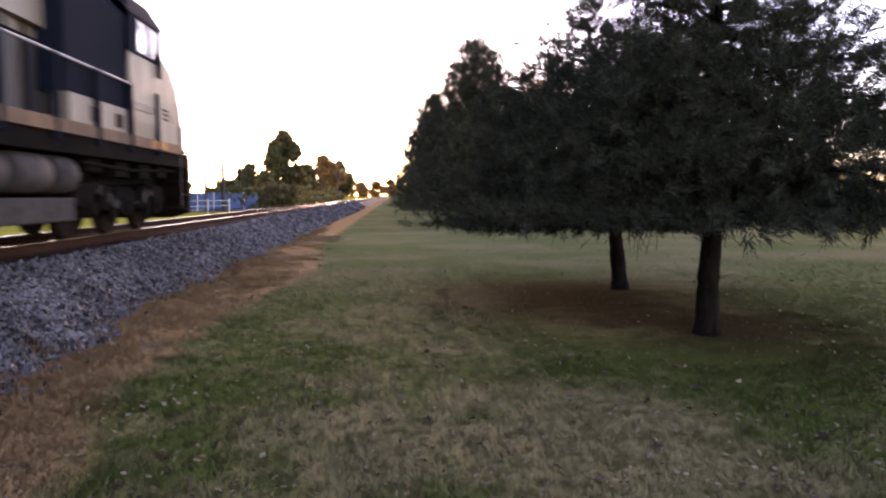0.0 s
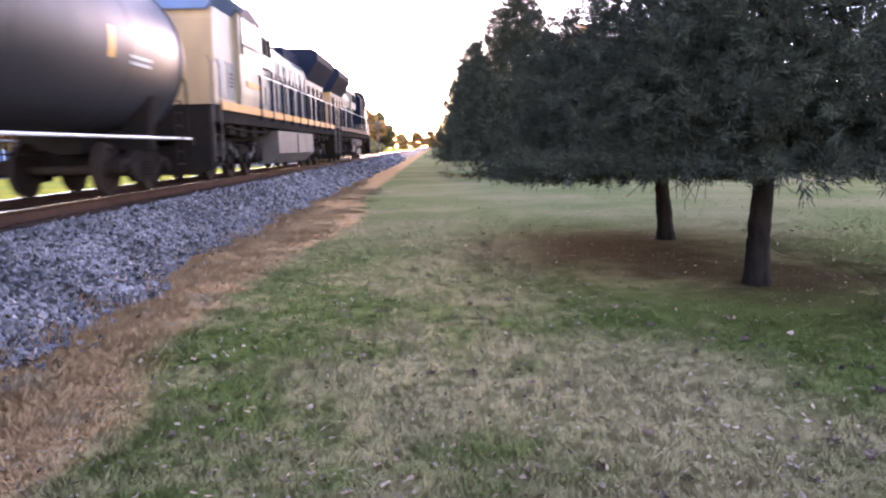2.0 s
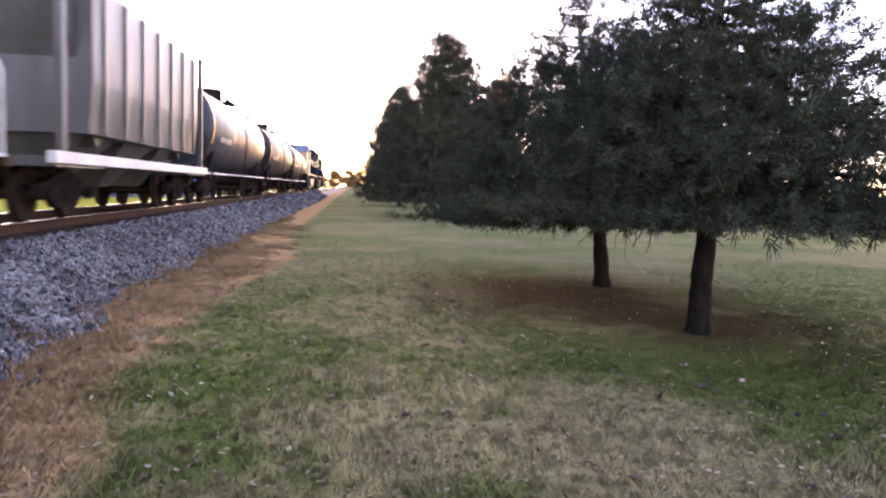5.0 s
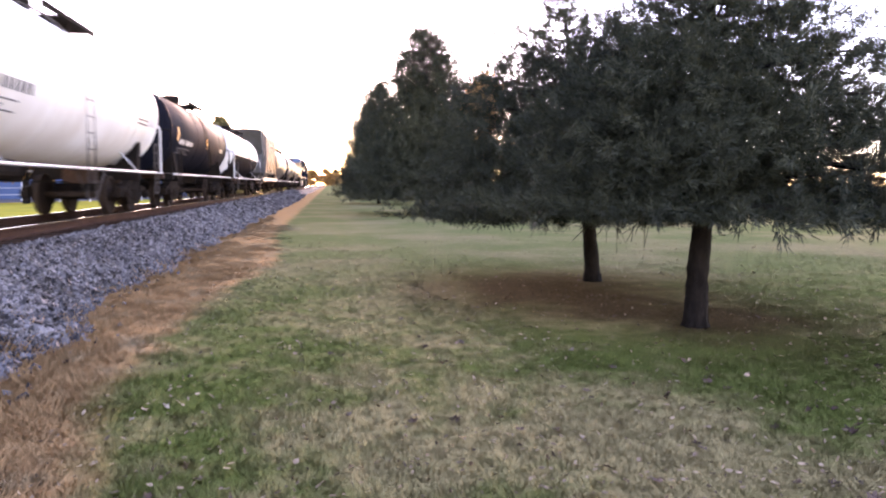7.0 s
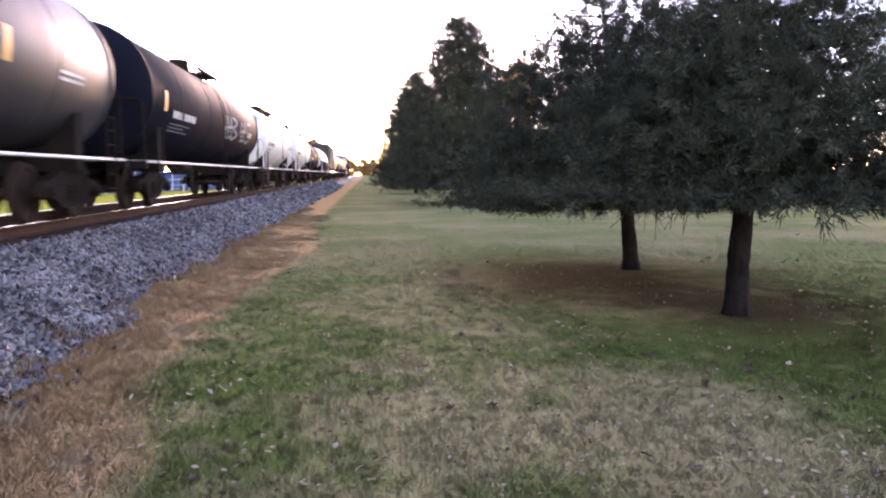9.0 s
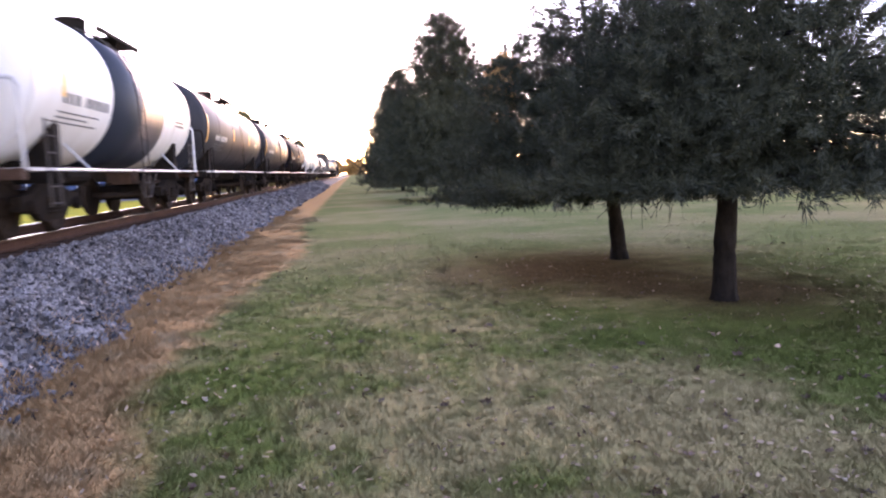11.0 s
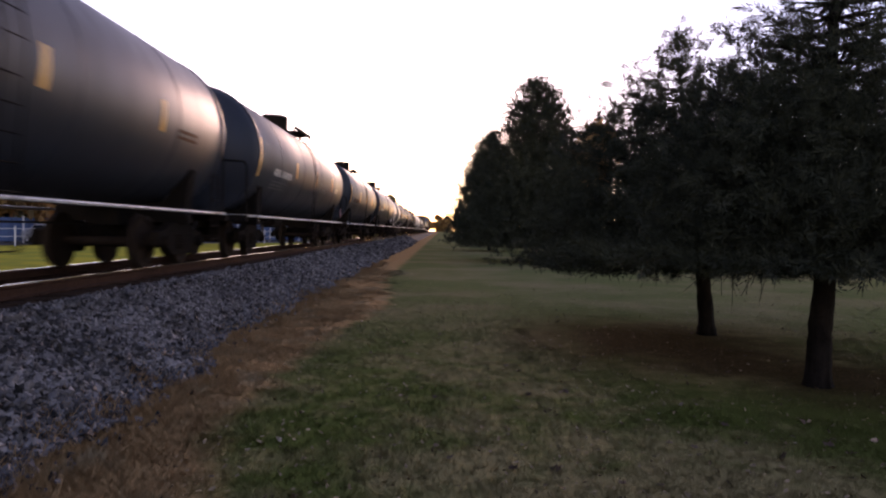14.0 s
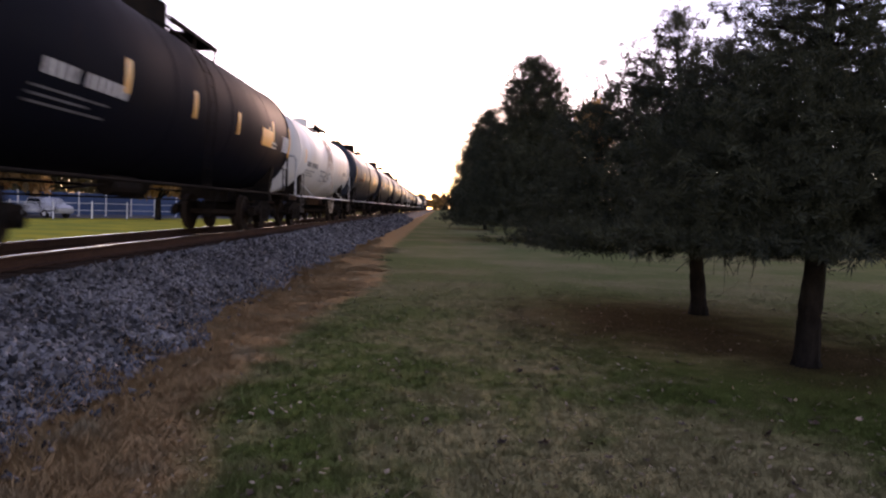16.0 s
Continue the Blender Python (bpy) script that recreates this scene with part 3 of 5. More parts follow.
def broad_tree(name, x, y, height, radius, low, material, seed, label, leaves=9000, size=0.16, stretch=1.0, trunk_r=0.2):
    """A tree with a tapered trunk, forked limbs and clumps of leaves with gaps between."""
    rng = np.random.default_rng(seed)
    tree = tagged(empty(name, pose(x, y, 0)), label, "tree")
    bm = bmesh.new()
    rod(bm, (0, 0, -0.1), (0, 0, height * 0.55), trunk_r, 10, trunk_r * 0.5)
    clumps = []
    for k in range(26):
        a, e = rng.random() * 6.28, rng.random()
        z = low + (height - low) * (0.12 + 0.88 * e)
        r = radius * math.sin(math.pi * min(0.97, 0.22 + 0.75 * e)) * (0.45 + 0.6 * rng.random())
        c = Vector((r * math.cos(a) * stretch, r * math.sin(a), z))
        rod(bm, (0, 0, max(low * 0.8, z * 0.5)), c, trunk_r * 0.28, 5, 0.02)
        clumps.append((c, radius * (0.22 + 0.2 * rng.random())))
    part("trunk", bm, M_BARK, tree)
    cs = np.array([c for c, _ in clumps])[rng.integers(0, len(clumps), leaves)]
    rs = np.array([r for _, r in clumps])[rng.integers(0, len(clumps), leaves)]
    d = rng.standard_normal((leaves, 3))
    p = cs + d / np.linalg.norm(d, axis=1, keepdims=True) * (rs * rng.random(leaves) ** 0.4)[:, None]
    a, b = rng.standard_normal((2, leaves, 3)) * size
    v = np.stack([p - a, p + b, p + a, p - b], 1).reshape(-1, 3)
    arrays("crown", v, np.arange(len(v)).reshape(-1, 4), material, tree)
    return tree


# ---- rolling stock; every one is built about its middle, rail top at z = 0, its front towards +y ----
def wheelset(parent, y, r=0.457):
    bm = bmesh.new()
    rod(bm, (-0.95, 0, 0), (0.95, 0, 0), 0.075, 10)
    for s in (-1, 1):
        x = s * 0.7175
        out = [(x - 0.07 * s, 0.05), (x - 0.07 * s, r + 0.028), (x - 0.045 * s, r + 0.028), (x - 0.03 * s, r), (x + 0.065 * s, r - 0.006), (x + 0.065 * s, r - 0.07), (x + 0.025 * s, r - 0.10), (x + 0.02 * s, 0.16), (x + 0.075 * s, 0.13), (x + 0.075 * s, 0.0)]
        ring = []
        for px, pr in out:
            ring.append([bm.verts.new((px, pr * math.cos(2 * math.pi * i / 26), pr * math.sin(2 * math.pi * i / 26))) for i in range(26)])
        for p, q in zip(ring, ring[1:]):
            for i in range(26):
                j = (i + 1) % 26
                bm.faces.new((p[i], p[j], q[j], q[i]))
        for h in range(4):
            a = math.pi / 2 * h + 0.4
            rod(bm, (x + 0.02 * s, 0.27 * math.cos(a), 0.27 * math.sin(a)), (x + 0.034 * s, 0.27 * math.cos(a), 0.27 * math.sin(a)), 0.035, 8)
    bmesh.ops.recalc_face_normals(bm, faces=bm.faces)
    ws = part("wheelset", bm, M_WHEEL, parent)
    ws.matrix_basis = pose(0, y, r)
    WHEELS.append((ws, y, r))
    return ws


WHEELS = []


def freight_truck(car, y):
    """A two-axle truck with cast side frames, springs and bearing caps."""
    truck = empty("truck")
    truck.parent = car
    truck.location = (0, y, 0)
    for s in (-1, 1):
        bm = bmesh.new()
        prof = [(-1.14, 0.40), (-1.14, 0.62), (-0.78, 0.66), (-0.42, 0.80), (0.42, 0.80), (0.78, 0.66), (1.14, 0.62), (1.14, 0.40), (0.72, 0.42), (0.44, 0.22), (-0.44, 0.22), (-0.72, 0.42)]
        prism(bm, prof, s * 0.93, s * 1.08, "x")
        for k in (-1, 1):
            prism(bm, [(k * 0.50, 0.50), (k * 0.66, 0.52), (k * 0.50, 0.68)], s * 1.08, s * 1.10, "x")
        part("side_frame", bm, M_IRON, truck)
        spring = bmesh.new()
        for k in (-0.16, 0.0, 0.16):
            for h in range(5):
                rod(spring, (s * 1.085, k, 0.33 + h * 0.055), (s * 1.085, k, 0.36 + h * 0.055), 0.07, 10)
        tagged(part("springs", spring, M_IRON, truck), kind="stuff")
        for k in (-0.889, 0.889):
            bm = bmesh.new()
            rod(bm, (s * 1.06, k, 0.457), (s * 1.18, k, 0.457), 0.105, 12)
            rod(bm, (s * 1.18, k, 0.457), (s * 1.20, k, 0.457), 0.06, 8)
            part("bearing_cap", bm, M_IRON, truck)
    bm = bmesh.new()
    box(bm, -0.93, 0.93, -0.17, 0.17, 0.36, 0.72, 0.03)
    for k in (-0.42, 0.42):
        box(bm, -0.85, 0.85, k - 0.05, k + 0.05, 0.34, 0.5)
    part("bolster", bm, M_IRON, truck)
    for k in (-0.889, 0.889):
        wheelset(truck, k)
    return truck


def coupler(car, y, s):
    bm = bmesh.new()
    box(bm, -0.11, 0.11, min(y, y + s * 0.55), max(y, y + s * 0.55), 0.80, 1.0, 0.02)
    box(bm, -0.16, 0.16, min(y + s * 0.5, y + s * 0.72), max(y + s * 0.5, y + s * 0.72), 0.74, 1.04, 0.05)
    part("coupler", bm, M_RUST, car)
    bm = bmesh.new()
    bars(bm, [(0.25, y, 0.86), (0.27, y + s * 0.25, 0.62), (0.2, y + s * 0.5, 0.55), (0.12, y + s * 0.7, 0.6)], 0.025)
    part("air_hose", bm, M_RUBBER, car)


def tank_car(label, length, paint, radius=1.5, zc=2.56, dome="black", stencil=None, trim=None, band=None, stripes=5, graffiti=None, patches=0, hoops=False, platform="slim", dome_y=0.6, dome_r=0.46, side_ladder=0.0, cylinder=False, lower=None, placard=False, rusty=False, dark_rail=False, end_tag=None):
    """A tank car over the given length between its end sills."""
    car = tagged(empty("tank_car"), label, "tank car", group="cars of the freight train")
    h = length / 2
    tl = h - 0.08
    head = 0.40 * radius
    trim = trim or M_IRON
    stencil = stencil or M_STENCIL
    outline = [(-tl, 0.0)]
    for i in range(1, 9):
        a = math.pi / 2 * i / 8
        outline.append((-tl + head * (1 - math.cos(a)), radius * math.sin(a)))
    body = outline + [(-tl / 3, radius), (0, radius * 0.9995), (tl / 3, radius)] + [(-y, r) for y, r in reversed(outline)]
    tank = part("tank", lathe(bmesh.new(), body, 56, (0, zc)), paint, car)
    # weld seams and heavy rings
    for y in (-tl * 0.62, -tl * 0.2, tl * 0.2, tl * 0.62):
        bm = bmesh.new()
        lathe(bm, [(y - 0.012, radius - 0.01), (y - 0.010, radius + 0.006), (y + 0.010, radius + 0.006), (y + 0.012, radius - 0.01)], 56, (0, zc))
        part("weld_seam", bm, paint, tank)
    for s in (-1, 1):
        y = s * (tl - head)
        bm = bmesh.new()
        lathe(bm, [(y - 0.05, radius - 0.01), (y - 0.05, radius + 0.018), (y + 0.05, radius + 0.018), (y + 0.05, radius - 0.01)], 56, (0, zc))
        part("head_ring", bm, paint, tank)
    if band:
        y0, y1, m = band
        bm = bmesh.new()
        lathe(bm, [(y0, radius - 0.005), (y0, radius + 0.012), (y1, radius + 0.012), (y1, radius - 0.005)], 56, (0, zc))
        part("painted_band", bm, m, tank, "broad black painted band round the tank")
    if lower:
        bm = bmesh.new()
        for s in (-1, 1):
            curved_plate(bm, -tl + head + 0.05, tl - head - 0.05, -85, -8, radius, zc, 0.010, s)
        part("lower_coat", bm, lower, tank, "dark lower half of the tank")
    # dome housing, valves and platform on top
    top = zc + radius
    d = bmesh.new()
    rod(d, (0, dome_y, top - 0.10), (0, dome_y, top + dome_r + 0.02), dome_r, 26)
    rod(d, (0, dome_y, top + dome_r + 0.02), (0, dome_y, top + dome_r + 0.08), dome_r + 0.02, 26, dome_r - 0.06)
    part("dome", d, M_WHITETANK if dome == "white" else trim, car, "capped valve housing")
    p = bmesh.new()
    wide = 0.95 if platform == "slim" else 1.1
    box(p, -wide * 0.75, wide * 0.75, dome_y + 0.75, dome_y + 2.5, top + 0.10, top + 0.15)
    for s in (-1, 1):
        box(p, s * wide * 0.75 - 0.03, s * wide * 0.75 + 0.03, dome_y - 0.5, dome_y + 2.5, top + 0.06, top + 0.15)
        for k in (-0.4, 1.0, 2.4):
            rod(p, (s * wide * 0.75, dome_y + k, top + 0.1), (s * radius * 0.45, dome_y + k, zc + radius * 0.87), 0.03, 6)
    part("platform", p, trim, car, "grated top platform")
    for s in (-1, 1) if platform != "slim" else ():
        rail = bmesh.new()
        bars(rail, [(s * wide * 0.75, dome_y + 0.75, top + 0.1), (s * wide * 0.75, dome_y + 0.75, top + 0.95), (s * wide * 0.75, dome_y + 2.5, top + 0.95), (s * wide * 0.75, dome_y + 2.5, top + 0.1)], 0.018)
        part("platform_railing", rail, trim, car)
    v = bmesh.new()
    rod(v, (0, dome_y - 1.3, top - 0.05), (0, dome_y - 1.3, top + 0.12), 0.16, 14)
    part("relief_valve", v, trim, car)
    # underframe: stub sills, saddles, long side rails
    rail_mat = trim if dark_rail else M_RAILING
    for s in (-1, 1):
        b = bmesh.new()
        box(b, -0.30, 0.30, min(s * h, s * (h - 2.6)), max(s * h, s * (h - 2.6)), 0.72, 1.06, 0.02)
        box(b, -1.42, 1.42, s * h - 0.09, s * h + 0.09, 0.86, 1.02, 0.01)
        part("stub_sill", b, M_IRON if paint is not M_WHITETANK else M_RUST, car)
        b = bmesh.new()
        box(b, -1.42, 1.42, min(s * (h - 0.1), s * (h - 1.15)), max(s * (h - 0.1), s * (h - 1.15)), 0.985, 1.03)
        part("end_platform", b, rail_mat, car, "grated end platform")
        b = bmesh.new()
        yb = s * (h - 1.75)
        a = zc - radius * 0.92
        prism(b, [(-1.25, 0.80), (1.25, 0.80), (1.2, 1.05), (radius * 0.86, zc - radius * 0.52), (radius * 0.5, a), (-radius * 0.5, a), (-radius * 0.86, zc - radius * 0.52), (-1.2, 1.05)], yb - 0.16, yb + 0.16, "y")
        part("saddle", b, M_IRON, car)
        freight_truck(car, s * (h - 1.75))
        coupler(car, s * h, s)
        # hand hoop and end ladder
        ye = s * (h - 0.12)
        for x0, x1 in ((0.72, 1.36),) if not hoops else ((0.55, 1.38),):
            for q in (-1, 1):
                hoop = bmesh.new()
                bars(hoop, [(q * x1, ye, 1.02), (q * x1, ye, 2.15), (q * (x1 - 0.06), ye, 2.26), (q * x0, ye, 2.28)], 0.022 if not hoops else 0.03, 8)
                part("end_handrail", hoop, trim if not hoops else M_RAILING, car)
        yl = s * (h - 0.95)
        for q in (-1, 1):
            lad = bmesh.new()
            bars(lad, [(q * 1.45, yl - 0.2, 0.45), (q * 1.45, yl - 0.2, 1.75)], 0.017)
            bars(lad, [(q * 1.45, yl + 0.2, 0.45), (q * 1.45, yl + 0.2, 1.75)], 0.017)
            for z in (0.5, 0.75, 1.25, 1.5, 1.72):
                bars(lad, [(q * 1.45, yl - 0.2, z), (q * 1.45, yl + 0.2, z)], 0.012)
            part("end_ladder", lad, trim if not hoops else M_DUSTY, car)
    for s in (-1, 1):
        b = bmesh.new()
        rod(b, (s * 1.45, -h + 1.0, 1.0), (s * 1.45, h - 1.0, 1.0), 0.026, 8)
        for k in (0.22, 0.78) if hoops else ():
            y = -h + length * k
            rod(b, (s * 1.45, y, 1.0), (s * 1.05, y, zc - radius * 0.72), 0.02, 5)
        part("side_rail", b, rail_mat, car, "long pale handrail along the side")
        # side ladder with its foot bracing
        y = side_ladder
        ladder_paint = M_STREAK if rusty else M_DUSTY if hoops else trim
        ladder = None
        for o in (-0.22, 0.22):
            pts = [(s * 1.50, y + 4 * o, 1.0), (s * 1.50, y + o, 0.42), (s * 1.52, y + o, 1.4)]
            for a in (0, 20, 40, 60, 75):
                ca, sa = math.cos(radians(a)), math.sin(radians(a))
                pts.append((s * (radius + 0.09) * ca, y + o, zc + (radius + 0.09) * sa))
            if ladder is None:
                ladder = part("side_ladder", tube(bmesh.new(), pts, 0.013), ladder_paint, car)
            else:
                part("ladder_rail", tube(bmesh.new(), pts, 0.013), ladder_paint, ladder)
        rungs = [(1.53, z) for z in (0.45, 0.75, 1.05, 1.35, 1.65, 1.95, 2.25)]
        rungs += [((radius + 0.09) * math.cos(radians(a)), zc + (radius + 0.09) * math.sin(radians(a))) for a in (2, 12, 22, 32, 42, 52, 62, 72)]
        first = None
        for px, pz in rungs:
            if first is None:
                first = part("rung", bars(bmesh.new(), [(0, -0.22, 0), (0, 0.22, 0)], 0.009), ladder_paint, ladder)
                ob = first
            else:
                ob = new("rung", first.data)
                ob.parent = ladder
            ob.location = (s * px, y, pz)
        # reflective strips and stencils
        if stripes > 3:
            y = -tl + head + 0.10
            part("reflector", curved_plate(bmesh.new(), y - 0.05, y + 0.07, -22, 12, radius, zc, 0.026, s), M_REFLECT, tank)
        for k in range(1 if stripes > 3 else 0, stripes):
            y = -tl + head + 1.1 + (2 * tl - 2 * head - 0.75) * k / max(1, stripes - 1)
            if y > tl - head - 0.1:
                continue
            part("reflector", curved_plate(bmesh.new(), y - 0.075, y + 0.075, -13, 5, radius, zc, 0.008, s), M_REFLECT, tank)
        for k in range(10):
            y = -tl * 0.70 + 0.205 * k + (0.2 if k > 3 else 0)
            part("stencil_bar", curved_plate(bmesh.new(), y, y + 0.13, -17, -10, radius, zc, 0.006, s), stencil, tank)
        for k in range(3):
            part("data_line", curved_plate(bmesh.new(), -tl * 0.72, -tl * 0.72 + 1.9 - 0.5 * (k % 2), -23.5 - 3.6 * k, -22.4 - 3.6 * k, radius, zc, 0.006, s), M_FAINTLINE if stencil is M_STENCIL else stencil, tank)
        for k in range(2):
            part("data_line", curved_plate(bmesh.new(), tl * 0.62, tl * 0.62 + 0.9, -10 - 4 * k, -8 - 4 * k, radius, zc, 0.006, s), stencil, tank)
        for k in range(patches):
            y, half = (tl - head - 2.7, 0.55) if k else (tl - head - 0.48, 0.40)
            if k:
                part("reflector", curved_plate(bmesh.new(), y + 0.56, y + 0.70, -8, 12, radius, zc, 0.010, s), M_REFLECT, tank)
                part("reflector", curved_plate(bmesh.new(), tl - head - 0.06, tl - head + 0.05, -18, 14, radius, zc, 0.026, s), M_REFLECT, tank)
            part("reflector_panel", curved_plate(bmesh.new(), y - half, y + half, -14, 2, radius, zc, 0.007, s), M_REFLECT if k else M_STENCIL, tank)
        if graffiti:
            word, gm, gy, ga, size = graffiti
            spray_paint(tank, word, gm, gy, ga, size, radius, zc, s)
        if rusty:
            rng = random.Random(4)
            for k in range(16):
                y, w, a = side_ladder + rng.uniform(-0.55, 0.55), rng.uniform(0.03, 0.11), rng.uniform(10, 62)
                part("rust_streak", curved_plate(bmesh.new(), y, y + w, a - rng.uniform(20, 60), a, radius, zc, 0.005, s), M_STREAK, tank)
        if placard:
            b = bmesh.new()
            rod(b, (s * 1.42, h - 0.75, 1.42), (s * 1.45, h - 0.75, 1.42), 0.19, 4)
            part("placard", b, M_PLACARD, car, "red and white diamond placard")
    if end_tag:
        word, gm, gx, gz, size = end_tag
        spray_head(tank, word, gm, gx, gz, size, radius, zc, tl - head, head)
    # bottom outlet and brake gear
    b = bmesh.new()
    rod(b, (0, 0.2, zc - radius - 0.22), (0, 0.2, zc - radius + 0.1), 0.28, 14, 0.42)
    box(b, -0.16, 0.16, -0.1, 0.5, zc - radius - 0.30, zc - radius - 0.16, 0.03)
    part("bottom_outlet", b, M_IRON, car)
    b = bmesh.new()
    rod(b, (0.55, -2.2, 0.95), (0.55, -1.1, 0.95), 0.17, 14)
    rod(b, (0.55, -2.25, 0.95), (0.55, -3.6, 0.85), 0.02, 6)
    rod(b, (-0.2, -h + 2.4, 0.75), (-0.2, h - 2.4, 0.75), 0.016, 6)
    part("brake_gear", b, M_IRON, car)
    if cylinder:
        b = bmesh.new()
        lathe(b, [(h - 1.25, 0), (h - 1.22, 0.2), (h - 0.55, 0.2), (h - 0.5, 0)], 18, (0.75, 1.34))
        part("brake_reservoir", b, M_GREYTANK, car, "small grey cylinder on the end platform")
    return car


def strokes_for(word):
    """Simple spray-can strokes of capital letters on a unit grid."""
    letters = {
        "T": [[(0, 1), (0.7, 1)], [(0.35, 1), (0.3, 0)]],
        "E": [[(0.6, 1), (0, 1), (0, 0), (0.6, 0)], [(0, 0.5), (0.5, 0.5)]],
        "K": [[(0, 1), (0, 0)], [(0.6, 1), (0, 0.45), (0.65, 0)]],
        "S": [[(0.6, 0.9), (0.3, 1), (0, 0.8), (0.1, 0.55), (0.5, 0.45), (0.6, 0.2), (0.3, 0), (0, 0.1)]],
        "R": [[(0, 0), (0, 1), (0.5, 0.95), (0.5, 0.6), (0, 0.5), (0.6, 0)]],
        "A": [[(0, 0), (0.3, 1), (0.6, 0)], [(0.12, 0.4), (0.5, 0.4)]],
        "B": [[(0, 0), (0, 1), (0.5, 0.85), (0.1, 0.52), (0.6, 0.25), (0, 0)]],
        "I": [[(0.2, 0), (0.2, 1)]],
        "~": [[(0, 0.3), (0.25, 0.95), (0.4, 0.2), (0.65, 1.0), (0.75, 0.1), (0.3, 0.05), (0.1, 0.7)], [(0.1, 0.5), (0.8, 0.55)]],
    }
    out, x = [], 0.0
    for ch in word:
        out += [[(x + px, pz) for px, pz in line] for line in letters[ch]]
        x += 0.45 if ch == "I" else 0.9
    return out


def spray_paint(tank, word, material, y0, a0, size, radius, zc, side, wide=2.0):
    bm = bmesh.new()
    w = size * 0.055
    for line in strokes_for(word):
        for (xa, za), (xb, zb) in zip(line, line[1:]):
            n = 3
            pts = []
            for i in range(n + 1):
                f = i / n
                yy = y0 - side * -1 * (xa + (xb - xa) * f) * size * wide if side > 0 else y0 - (xa + (xb - xa) * f) * size * wide
                ang = radians(a0) + (za + (zb - za) * f) * size / radius
                pts.append((yy, ang))
            dy, da = (pts[-1][0] - pts[0][0]), (pts[-1][1] - pts[0][1]) * radius
            ln = math.hypot(dy, da) or 1
            ny, na = -da / ln * w, dy / ln * w / radius
            rr = radius + 0.014
            rows = [[bm.verts.new((side * rr * math.cos(ang + q * na), yy + q * ny, zc + rr * math.sin(ang + q * na))) for q in (-1, 1)] for yy, ang in pts]
            for p, q in zip(rows, rows[1:]):
                bm.faces.new((p[0], p[1], q[1], q[0]))
    bmesh.ops.solidify(bm, geom=bm.faces[:], thickness=0.004)
    part("graffiti", bm, material, tank, "hand-sprayed lettering")


def spray_head(tank, word, material, x0, z0, size, radius, zc, y_ring, depth):
    """Sprayed strokes that follow the domed rear head of a tank."""
    bm = bmesh.new()
    w = size * 0.06
    def on(x, z, out=0.012):
        k = max(0.0, 1 - (x * x + z * z) / radius ** 2) ** 0.5
        return (x, -y_ring - depth * k - out, zc + z)
    for line in strokes_for(word):
        for (xa, za), (xb, zb) in zip(line, line[1:]):
            ln = math.hypot(xb - xa, zb - za) or 1
            nx, nz = -(zb - za) / ln * w, (xb - xa) / ln * w
            rows = []
            for f in (0, 0.33, 0.67, 1.0):
                x, z = x0 + (xa + (xb - xa) * f) * size * 0.75, z0 + (za + (zb - za) * f) * size * 1.5
                rows.append([bm.verts.new(on(x + q * nx, z + q * nz)) for q in (-1, 1)])
            for p, q in zip(rows, rows[1:]):
                bm.faces.new((p[0], p[1], q[1], q[0]))
    bmesh.ops.solidify(bm, geom=bm.faces[:], thickness=0.004)
    part("graffiti", bm, material, tank, "blue scribble sprayed on the tank's end")


def hopper_car(label, length):
    """A covered hopper: tall sided body with sloped ends, side posts and bottom gates."""
    car = tagged(empty("hopper_car"), label, "hopper car", group="cars of the freight train")
    h = length / 2
    body = bmesh.new()
    prof = [(-1.5, 1.5), (-1.58, 2.4), (-1.58, 4.05), (-1.15, 4.5), (1.15, 4.5), (1.58, 4.05), (1.58, 2.4), (1.5, 1.5)]
    prism(body, prof, -h + 1.6, h - 1.6, "y")
    part("body", body, M_LOCOGREY, car, "pale grey ribless body")
    for s in (-1, 1):
        b = bmesh.new()
        prism(b, [(s * (h - 1.6), 4.4), (s * (h - 0.5), 4.4), (s * (h - 2.6), 1.3), (s * (h - 3.0), 1.5)], -1.3, 1.3, "x")
        part("end_slope", b, M_LOCOGREY, car)
        b = bmesh.new()
        for q in (-1, 1):
            box(b, q * 1.45 - 0.06, q * 1.45 + 0.06, min(s * (h - 0.6), s * (h - 0.45)), max(s * (h - 0.6), s * (h - 0.45)), 1.0, 4.35)
        box(b, -1.5, 1.5, min(s * (h - 0.1), s * (h - 2.4)), max(s * (h - 0.1), s * (h - 2.4)), 0.9, 1.06)
        part("end_frame", b, M_LOCOGREY, car)
        freight_truck(car, s * (h - 1.75))
        coupler(car, s * h, s)
        b = bmesh.new()
        box(b, s * 1.50 - 0.07, s * 1.50 + 0.07, -h, h, 0.95, 1.14, 0.01)
        part("side_sill", b, M_RAILING, car, "pale side sill")
        for k in range(7):
            y = -h + 2.2 + (length - 4.4) * k / 6
            part("side_post", box(bmesh.new(), s * 1.59 - 0.03, s * 1.59 + 0.03, y - 0.05, y + 0.05, 1.5, 4.05), M_LOCOGREY, car)
    for k in (-1, 0, 1):
        b = bmesh.new()
        bmesh.ops.create_cone(b, cap_ends=True, segments=4, radius1=0.5, radius2=1.7, depth=1.0, matrix=Matrix.Translation((0, k * 2.9, 1.05)) @ Matrix.Rotation(math.pi / 4, 4, "Z"))
        part("hopper_gate", b, M_LOCOGREY, car)
        b = bmesh.new()
        rod(b, (0, k * 2.9, 4.48), (0, k * 2.9, 4.62), 0.45, 20)
        part("hatch", b, M_LOCOGREY, car)
    return car


